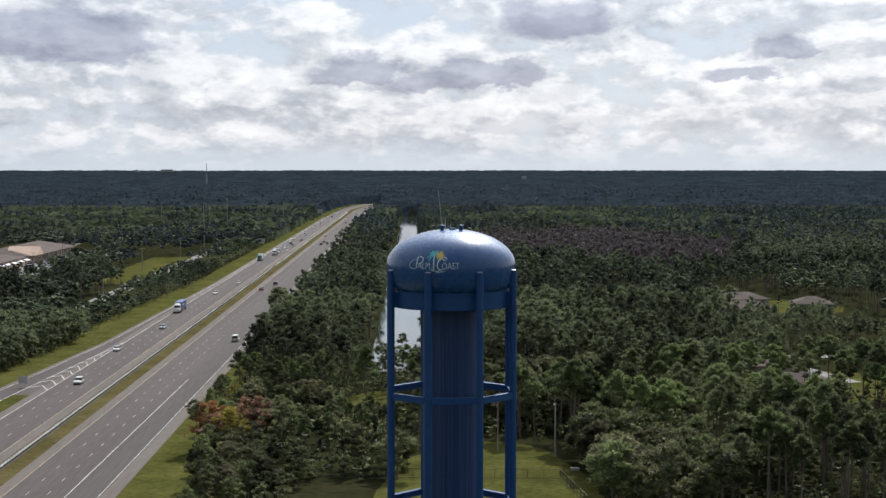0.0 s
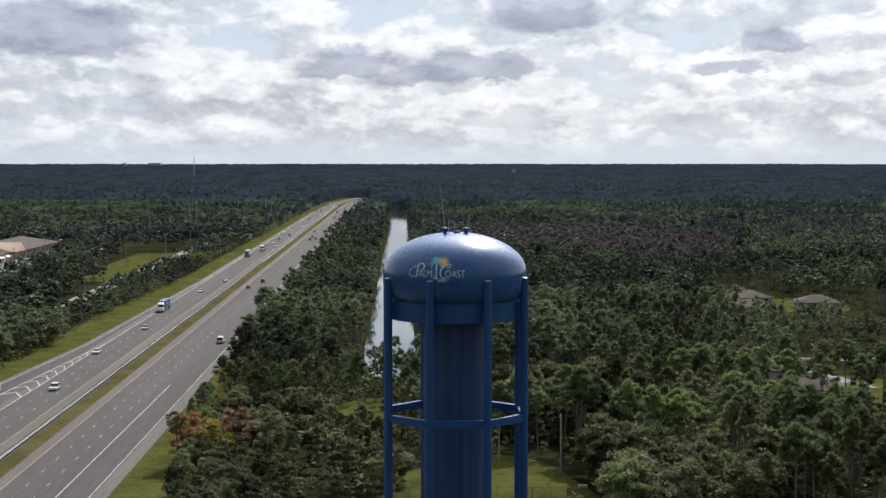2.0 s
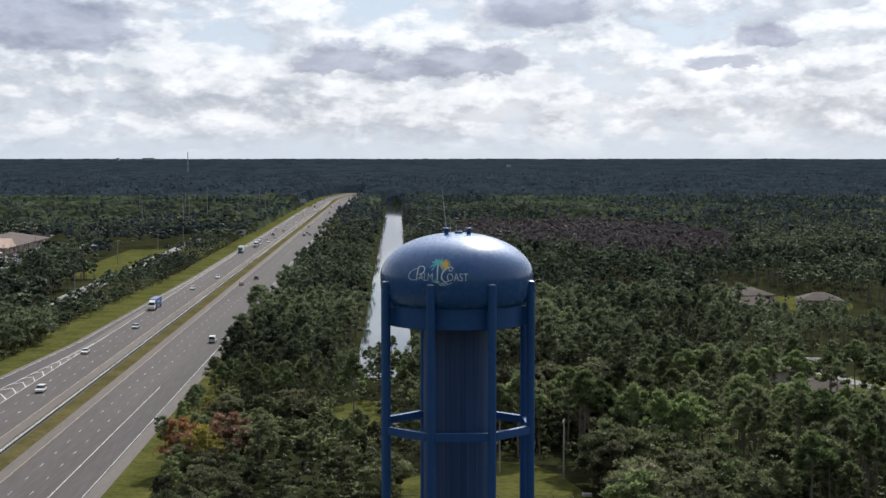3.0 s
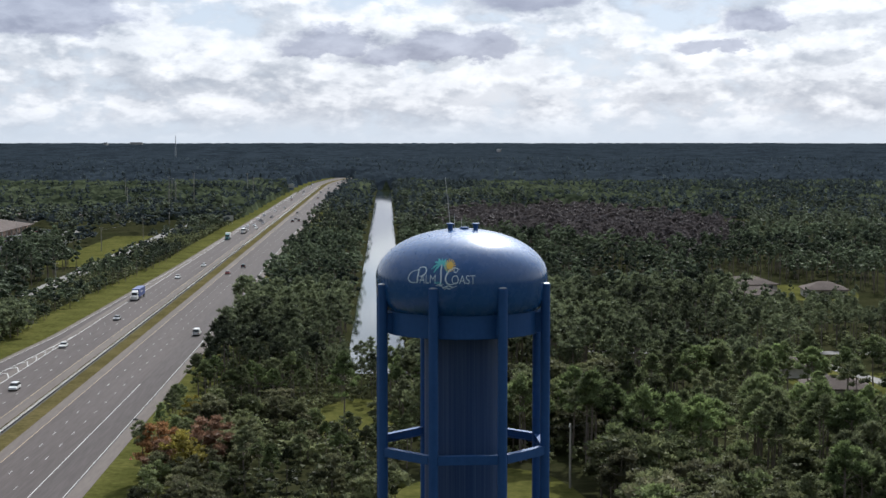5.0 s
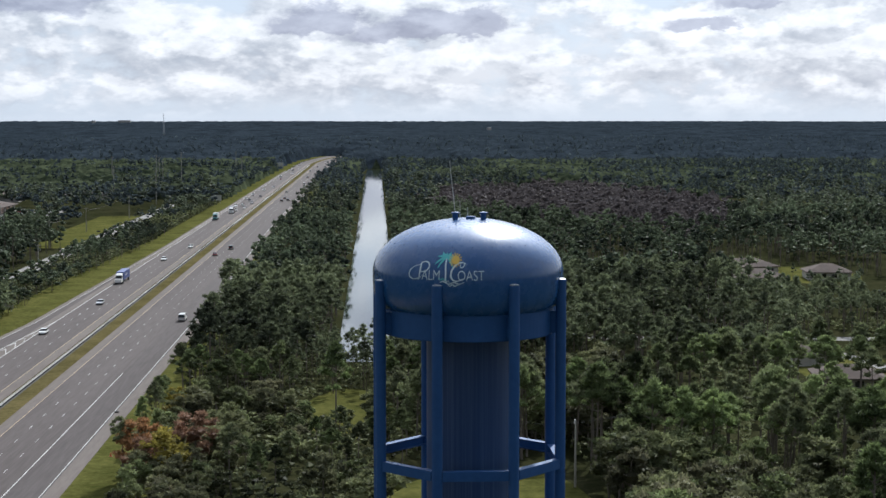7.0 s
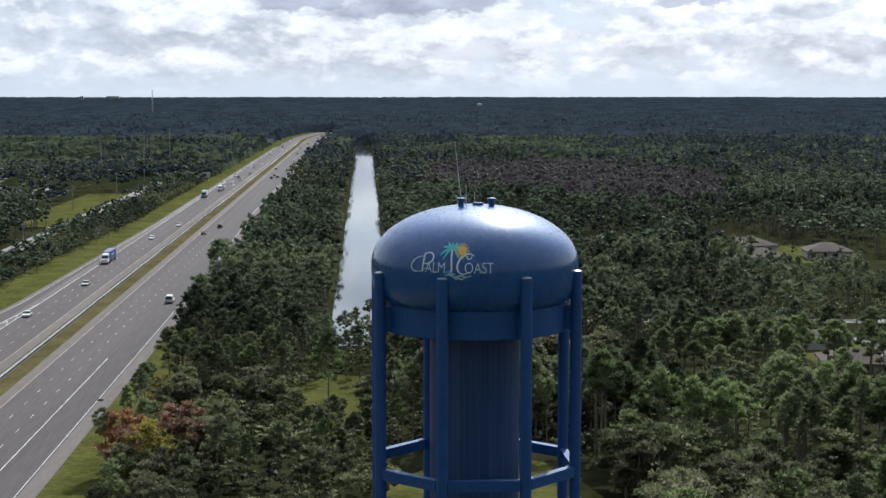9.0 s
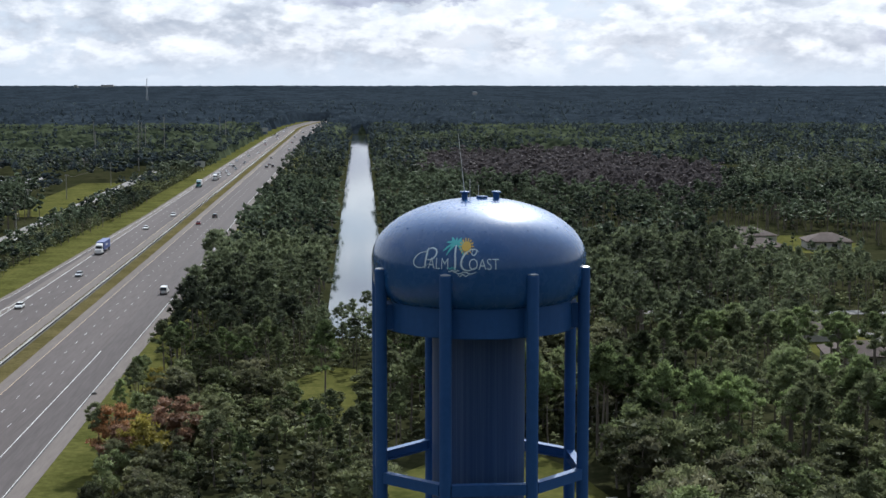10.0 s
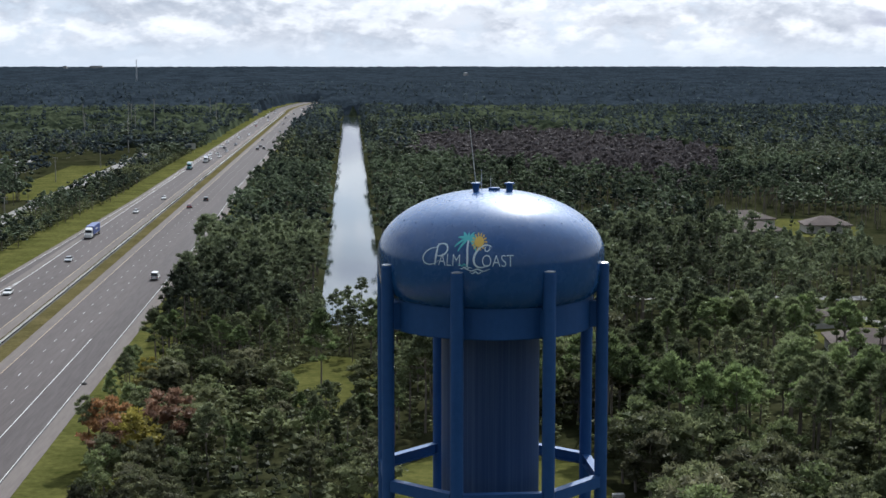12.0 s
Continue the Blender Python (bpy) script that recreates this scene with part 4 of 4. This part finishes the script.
def pine_puffs(gen, n, h=15.0, spread=2.9, bottom=0.6):
    """Domed pads of needles on a bare trunk, with a stray pad or two lower down."""
    out = [(0, 0, h * (bottom + 0.45 * (1 - bottom)), spread * 0.55)]
    for i in range(n):
        f = (i + gen.uniform(0, 0.9)) / n
        z = h * (bottom + (0.96 - bottom) * f)
        reach = spread * math.sqrt(max(0.02, 1.0 - f ** 1.5)) * gen.uniform(0.55, 1.08)
        a = i * 2.4 + gen.uniform(-0.7, 0.7)
        out.append((reach * math.cos(a), reach * math.sin(a), z + gen.uniform(-0.4, 0.4), spread * gen.uniform(0.24, 0.42) * (1.15 - 0.3 * f)))
    for i in range(gen.integers(0, 3)):
        a = gen.uniform(0, 6.28)
        out.append((spread * 0.5 * math.cos(a), spread * 0.5 * math.sin(a), h * (bottom - gen.uniform(0.04, 0.16)), spread * gen.uniform(0.18, 0.28)))
    out.append((0, 0, h * 0.97, spread * 0.3))
    return out


def oak_puffs(gen, n, h=10.5, spread=3.5):
    out = [(0, 0, h * 0.6, spread * 0.62)]
    for i in range(n):
        d = unit(gen.normal(size=3) + (0, 0, 0.35))
        k = gen.uniform(0.62, 1.0)
        out.append((d[0] * spread * k, d[1] * spread * k, h * 0.6 + d[2] * h * 0.36 * k, gen.uniform(1.0, 1.65)))
    return out


def trunk_mesh(gen, h, r, puffs, limbs):
    bm = bmesh.new()
    bend = gen.uniform(-0.3, 0.3, 2)
    prev = Vector((0, 0, -0.2))
    for i in range(1, 5):
        f = i / 4
        nxt = Vector((bend[0] * math.sin(f * 3), bend[1] * math.sin(f * 2.5), h * f))
        bar(prev, nxt, r * (1 - 0.7 * (f - 0.25)), 6, r * (1 - 0.7 * f), bm)
        prev = nxt
    for x, y, z, _ in puffs[1:limbs]:
        bar((0, 0, max(1.5, z - 1.2)), (x * 0.85, y * 0.85, z), r * 0.3, 4, r * 0.1, bm)
    return bm


def make_tree(kind, seed, per, size, n):
    gen = np.random.default_rng(seed)
    if kind == "pine":
        h = 15.0
        puffs = pine_puffs(gen, n, h, (2.5, 3.1, 2.2, 2.9)[seed % 4], (0.64, 0.70, 0.58, 0.67, 0.73)[seed % 5])
        return cards(gen, puffs, per, size, 0.34 if size < 1.0 else 0.7, 0.35), puffs, h
    puffs = oak_puffs(gen, n)
    return cards(gen, puffs, per, size, 0.62 if size < 1.0 else 0.8, 0.05), puffs, 9.0


def spot_free(x, y):
    """Where woods may stand."""
    u = x - sway(y)
    if treeline_left(y) < u < treeline_right(y) and y < 2085:
        return False
    if -18.9 < x < -1.2 and 236 < y < 1560:
        return False
    if -25 < x < 27 and y < 82 or -6 < x < 27 and y < 128 - 0.4 * abs(x - 10):
        return False
    if ((x + 14) / 7.5) ** 2 + ((y - 172) / 21) ** 2 < 1:
        return False
    if -144.5 < x < -132.5 and 430 < y < 900 or -163 < x < -140 and 575 < y < 770:
        return False
    if -266 < x < -192 and 622 < y < 845:
        return False
    if abs((y - 268) + (x - 112) * 0.07) < 6.5 and 46 < x < 180 or ((x - 104) / 15) ** 2 + ((y - 210) / 27) ** 2 < 1 or abs(x - 106) < 5 and 190 < y < 262:
        return False
    if ((x - 147) / 18) ** 2 + ((y - 434) / 26) ** 2 < 1 or ((x - 122) / 13) ** 2 + ((y - 402) / 10) ** 2 < 1 or ((x - 93) / 11) ** 2 + ((y - 214) / 28) ** 2 < 1:
        return False
    if x < -150 and min(abs(x + 205) / 18 + abs(y - 965) / 14, abs(x + 262) / 20 + abs(y - 940) / 12) < 1:
        return False
    return True


def in_mauve(x, y):
    edge = noise.noise((x * 0.02, y * 0.008, 21.0)) + 0.6 * noise.noise((x * 0.07, y * 0.05, 23.0))
    return ((x - 112) / 88) ** 2 + ((y - 800) / 220) ** 2 < 1 + 0.7 * edge


def sparse(x, y):
    """How thickly the trees stand; glades open between the stands east of the canal."""
    if 100 < x < 172 and 338 < y < 470:
        return 0.10
    if x > 20 and y < 700 and noise.noise((x * 0.038, y * 0.017, 41.0)) > 0.25:
        return 0.14
    if -134 < x < -108:
        return 0.95 if y < 330 else (0.82 if y < 800 else 0.9)
    if -31 < x < -6 and y < 152:
        return 0.42
    k = min(((x - 95) / 24) ** 2 + ((y - 165) / 36) ** 2, ((x - 128) / 30) ** 2 + ((y - 365) / 42) ** 2, ((x - 72) / 18) ** 2 + ((y - 228) / 30) ** 2)
    return 0.55 if k < 1 else 0.9


def spots(y0, y1, gap, seed, brush=False):
    r = random.Random(seed)
    y = y0
    while y < y1:
        x0, x1 = -25 - 0.285 * (y + 206), 20 + 0.325 * (y + 206)
        x = x0 + r.uniform(0, gap)
        while x < x1:
            px, py = x + r.uniform(-0.42, 0.42) * gap, y + r.uniform(-0.42, 0.42) * gap
            if spot_free(px, py) and r.random() < (0.9 if brush else sparse(px, py)):
                yield px, py, r
            x += gap
        y += gap


def stand_height(x, y):
    """Taller and lower stands."""
    k = 1.0 + 0.22 * noise.noise((x * 0.012, y * 0.008, 3.0)) + 0.1 * noise.noise((x * 0.05, y * 0.05, 7.0))
    if -50 < x < 0 and y < 195:
        k *= 0.58 if -30 < x < -5 and 96 < y < 152 else 0.80
    if 95 < x < 175 and 225 < y < 338:
        k *= 0.66
    if -23 < x < 3 and 195 <= y < 240:
        k *= 0.54 + 0.2 * (x + 23) / 26
    if -134 < x < -106 and 330 < y < 800:
        k *= 0.6
    if -262 < x < -170 and 470 < y < 625:
        k *= 0.55
    if 100 < x < 172 and 338 <= y < 432:
        k *= 0.5
    if 68 < x < 118 and 100 < y < 152:
        k *= 0.82
    return k


def is_pine(x, y):
    s = noise.noise((x * 0.02, y * 0.02, 11.0))
    if -48 < x < -6 and y < 175:
        return s > 0.42
    if x < -110:
        return s > 0.1
    if x > 24 and y < 100:
        return s > -0.05
    return s > -0.28


# the nearest trees, one by one
PINES, OAKS = [], []
for kind, store, count in (("pine", PINES, 10), ("oak", OAKS, 6)):
    for k in range(count):
        quad, puffs, h = make_tree(kind, 20 + k, 68 if kind == "pine" else 62, 0.68 if kind == "pine" else 0.52, 19 if kind == "pine" else 22)
        gen = np.random.default_rng(k)
        tb = trunk_mesh(gen, h * 0.94, 0.2 if kind == "pine" else 0.22, puffs, 10)
        label = "tall slender pine with a clumpy green crown" if kind == "pine" else "rounded broadleaf tree with dense dark green leaves"
        tree = thing(f"{kind}_tree", label, "tree", "pines near the tower" if kind == "pine" else "broadleaf trees near the tower")
        part("trunk", tb, M_BARK, tree)
        crown = new("crown", quads("crown", quad, 3))
        crown.data.materials.append(M_PINE if kind == "pine" else M_OAK)
        crown.parent = tree
        store.append(tree)
used = {"pine": 0, "oak": 0}
far_spots = []
first = {}
for x, y, r in spots(52, 330, 5.2, 1):
    kind = "pine" if is_pine(x, y) else "oak"
    k = stand_height(x, y) * (r.uniform(0.78, 1.15) if kind == "pine" else r.uniform(0.66, 1.12))
    if used[kind] >= 300 or y > 215:
        far_spots.append((x, y, k, kind))
        continue
    store = PINES if kind == "pine" else OAKS
    i = r.randrange(len(store))
    m = pose(x, y, 0, r.uniform(-2, 2), r.uniform(-2, 2), r.uniform(0, 360)) @ Matrix.Diagonal((k * r.uniform(0.9, 1.15), k * r.uniform(0.9, 1.15), k, 1))
    if (kind, i) not in first:
        first[kind, i] = store[i]
        store[i].matrix_basis = m
    else:
        ob = copy_thing(store[i], Matrix())
        ob.matrix_basis = m
    used[kind] += 1
lone = copy_thing(PINES[0], Matrix())
lone.matrix_basis = pose(-15.5, 148, 0) @ Matrix.Diagonal((1.1, 1.1, 1.15, 1))
RUST, GOLD = "low broadleaf tree with rust red autumn leaves", "low broadleaf tree with golden yellow leaves"
for x, y, k, material, label in ((-46.0, 113, 1.0, M_RUST, RUST), (-44.0, 105, 0.85, M_RUST, RUST), (-40.5, 104, 1.0, M_GOLD, GOLD), (-37.5, 116, 1.05, M_RUST, RUST), (-44.5, 152, 0.7, M_GOLD, GOLD), (-46.5, 166, 0.6, M_GOLD, GOLD)):
    ob = copy_thing(OAKS[1], Matrix())
    ob.matrix_basis = pose(x, y, 0, 0, 0, x * 40) @ Matrix.Diagonal((k, k, k, 1))
    tagged(ob, label, "tree", "autumn trees")
    for c in ob.children:
        if c.name.startswith("crown"):
            c.data = c.data.copy()
            c.data.materials.clear()
            c.data.materials.append(material)


def undergrowth(places, seed):
    """Low brush joined into one body."""
    t = [make_tree("oak", 700 + i, 8, 0.95, 5)[0] - (0, 0, 3.0) for i in range(5)]
    r = np.random.default_rng(seed)
    out = []
    for x, y, k in places:
        a = r.uniform(0, 6.283)
        c, s = math.cos(a) * k, math.sin(a) * k
        out.append(t[r.integers(5)] @ np.array(((c, s, 0), (-s, c, 0), (0, 0, k * r.uniform(0.7, 1.2)))) + (x, y, 0))
    me = quads("undergrowth", np.concatenate(out), 3)
    me.materials.append(M_OAK)
    return tagged(new("undergrowth", me), "tangled low green brush under the trees", "brush", kind="stuff")


brush = [(x, y, r.uniform(0.28, 0.55) * (1.35 if -32 < x < -5 and y < 155 else 1.0)) for x, y, r in spots(50, 300, 4.0, 9, True) if x < 4 or y < 150 or noise.noise((x * 0.03, y * 0.03, 2.0)) > 0.05]
brush += [(x, y, r.uniform(0.4, 0.62)) for x, y, r in spots(240, 1000, 4.6, 12, True) if -60 < x < -40 or -133 < x < -111]
undergrowth(brush, 3)


def woods(name, places, templates, label, material, trunks=True, seed=5):
    """Many trees joined into one body of leaves and one of trunks."""
    r = np.random.default_rng(seed)
    leaves, stems = [], []
    for x, y, k, kind in places:
        t = templates[kind][r.integers(len(templates[kind]))]
        a = r.uniform(0, 6.283)
        c, s = math.cos(a) * k * r.uniform(0.9, 1.15), math.sin(a) * k * r.uniform(0.9, 1.15)
        v = t @ np.array(((c, s, 0), (-s, c, 0), (0, 0, k)))
        leaves.append(v + (x, y, rise(y)))
        if trunks:
            w0, w1, h = 0.2 * k, 0.09 * k, 13.0 * k if kind == "pine" else 7 * k
            base = np.array(((1, 0), (-0.5, 0.87), (-0.5, -0.87)))
            for i in range(3):
                p, q = base[i], base[(i + 1) % 3]
                stems.append(((x + p[0] * w0, y + p[1] * w0, 0), (x + q[0] * w0, y + q[1] * w0, 0), (x + q[0] * w1, y + q[1] * w1, h), (x + p[0] * w1, y + p[1] * w1, h)))
    me = quads(name, np.concatenate(leaves), 3)
    me.materials.append(material)
    ob = tagged(new(name, me), label, "woods", kind="stuff")
    if stems:
        tm = quads("trunks", np.array(stems).reshape(-1, 3))
        tm.materials.append(M_BARK)
        tagged(new("woods_trunks", tm), "many slender brown pine trunks standing in the woods", "woods", kind="stuff")
    return ob


def template_set(pines, oaks, n, per, size, seed):
    return {"pine": [make_tree("pine", seed + i, per, size, n)[0] for i in range(pines)], "oak": [make_tree("oak", seed + 50 + i, per, size, n)[0] for i in range(oaks)]}


woods("pine_woods", far_spots, template_set(8, 5, 14, 27, 0.92, 100), "dense mixed pine woods with clumpy green crowns", M_WOODS)
middle, mauve = [], []
for x, y, r in spots(330, 660, 6.0, 2):
    (mauve if in_mauve(x, y) else middle).append((x, y, stand_height(x, y) * r.uniform(0.66, 1.12), "pine" if is_pine(x, y) else "oak"))
woods("middle_woods", middle, template_set(6, 5, 7, 10, 1.1, 200), "dense mixed woods stretching away beyond the tower", M_WOODS_SHADE, seed=6)
distant = []
for x, y, r in spots(660, 1500, 8.4, 3):
    k = stand_height(x, y) * r.uniform(0.8, 1.12)
    (mauve if in_mauve(x, y) else distant).append((x, y, k * (1.0 if in_mauve(x, y) else 1.05), "oak" if in_mauve(x, y) else ("pine" if is_pine(x, y) else "oak")))


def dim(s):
    """Haze-tinted leaf colour takes over little by little with distance."""
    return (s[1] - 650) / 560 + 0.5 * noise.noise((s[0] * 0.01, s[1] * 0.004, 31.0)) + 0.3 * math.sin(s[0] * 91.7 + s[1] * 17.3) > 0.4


far_set = template_set(6, 5, 4, 3, 1.7, 300)
woods("distant_woods", [s for s in distant if not dim(s)], far_set, "dark green woods reaching into the distance", M_WOODS_SHADE, False, 7)
woods("horizon_woods", [(x, y, 0.88 * k, kind) for x, y, k, kind in distant if dim((x, y))], far_set, "dark green woods far off with a bluish haze tint", M_FAR_HAZE, False, 9)
beyond = [(x, y, stand_height(x, y) * r.uniform(0.8, 1.1) * 0.95, "oak" if r.random() < 0.5 else "pine") for x, y, r in spots(1500, 2900, 21.0, 4)]
woods("outer_woods", beyond, template_set(4, 4, 2, 1, 2.6, 500), "dark woods towards the horizon with a bluish haze tint", M_FAR_HAZE, False, 10)
woods("bare_woods", mauve, template_set(4, 4, 7, 16, 1.3, 400), "patch of leafless purplish brown swamp trees", M_MAUVE, False, 8)


def canopy(name, y0, y1, n, material, label):
    """Far treetops as one rolling sheet of rounded crowns, open where nothing grows."""
    us, vs = np.linspace(-0.40, 0.44, 300), np.linspace(0, 1, n)
    ys = y0 * (y1 / y0) ** vs
    r = np.random.default_rng(12)
    jitter = r.uniform(-1, 1, (n, len(us), 3))
    tips = {}
    for gx in range(-240, 280):
        for gy in range(50, 300):
            tips[gx, gy] = (r.random(), r.random(), r.random())
    out = []
    for j, y in enumerate(ys):
        far = min(1.0, max(0.0, (y - 1500) / 1500))
        for i, u in enumerate(us):
            x = u * (y + 206) + jitter[j, i, 0] * 1.1
            yy = y + jitter[j, i, 1] * 1.6
            if yy < 2085 and not (spot_free(x, yy) and spot_free(x - 4, yy) and spot_free(x + 4, yy)) or in_mauve(x, yy) or j == 0:
                out.append((x, yy, rise(yy) - 1.0))
                continue
            crown = 0.0
            gx, gy = math.floor(x / 9), math.floor(yy / 9)
            for kx in (gx - 1, gx, gx + 1):
                for ky in (gy - 1, gy, gy + 1):
                    px, py, ph = tips.get((kx, ky), (0.5, 0.5, 0.5))
                    d = math.hypot((kx + px) * 9 - x, (ky + py) * 9 - yy)
                    crown = max(crown, (4.0 + 3.6 * ph) * (1 - (d / 7.0) ** 2))
            roll = noise.noise((x * 0.02, yy * 0.012, 5.0)) * 1.6 + noise.noise((x * 0.004, yy * 0.0025, 9.0)) * 2.0
            z = 4.2 + 1.8 * min(1.0, max(0.0, (y - 750) / 400)) + 3.0 * far + crown * (1 - 0.2 * far) + roll * (1 - 0.5 * far) + 0.5 * jitter[j, i, 2]
            z *= min(1.0, 0.45 + (y - y0) / 200)
            out.append((x, yy, z + rise(yy)))
    w_ = len(us)
    faces = [(j * w_ + i, j * w_ + i + 1, (j + 1) * w_ + i + 1, (j + 1) * w_ + i) for j in range(n - 1) for i in range(w_ - 1)]
    me = bpy.data.meshes.new(name)
    me.from_pydata(out, [], faces)
    me.materials.append(material)
    me.polygons.foreach_set("use_smooth", [True] * len(me.polygons))
    return tagged(new(name, me), label, "woods", kind="stuff")


# sheet filling gaps under distant trees; shade between crowns is in its dark colour
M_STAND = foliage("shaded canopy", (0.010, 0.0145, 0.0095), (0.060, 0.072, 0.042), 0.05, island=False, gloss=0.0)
# bluish tone is distance haze mixed into the canopy colour
M_CANOPY_HAZE = foliage("haze-tinted canopy", (0.012, 0.0165, 0.0205), (0.031, 0.041, 0.050), 0.05, island=False, gloss=0.0)
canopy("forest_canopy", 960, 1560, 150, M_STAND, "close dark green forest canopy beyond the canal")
canopy("far_canopy", 1400, 4640, 270, M_CANOPY_HAZE, "endless dark forest canopy reaching the horizon")

# far masts and blocks over the horizon
mast = thing("radio_mast", "thin lattice radio mast on the horizon", "radio mast", m=pose(-420, 3000, rise(3000)))
for sx, sy in ((-1, -1), (1, -1), (0, 1)):
    part("leg", bar((sx * 1.6, sy * 1.6, 0), (sx * 0.5, sy * 0.5, 54), 0.28, 5, 0.2), M_STEEL, mast)
for k in range(9):
    z = 3 + 5.8 * k
    w0 = 1.6 - 1.1 * z / 54
    part("brace", bar((-w0, -w0, z), (w0, -w0, z + 5), 0.16, 4), M_STEEL, mast)


def far_block(x, y, w, d, h, label):
    """A plain block of flats or store rising over the distant treetops."""
    ob = thing("far_building", label, "building", "buildings on the horizon", m=pose(x, y, rise(y)))
    part("wall", boxed(w, d, h), M_WALL, ob)
    part("roof", boxed(w + 0.8, d + 0.8, 0.8, m=Matrix.Translation((0, 0, h))), M_ROOFWHITE, ob)
    for k in range(max(2, int(w / 5))):
        for z in range(3, int(h) - 3, 4):
            part("window", boxed(2.0, 0.2, 1.6, m=Matrix.Translation((-w / 2 + w * (k + 0.5) / max(2, int(w / 5)), -d / 2, z))), M_GLASS, ob)
    return ob


far_block(250, 3500, 9, 12, 18, "white far building showing over the woods")
far_block(-726, 4480, 34, 14, 18, "pale broad building on the wooded horizon")
far_block(-800, 4400, 9, 10, 19, "slender pale tower block on the horizon")
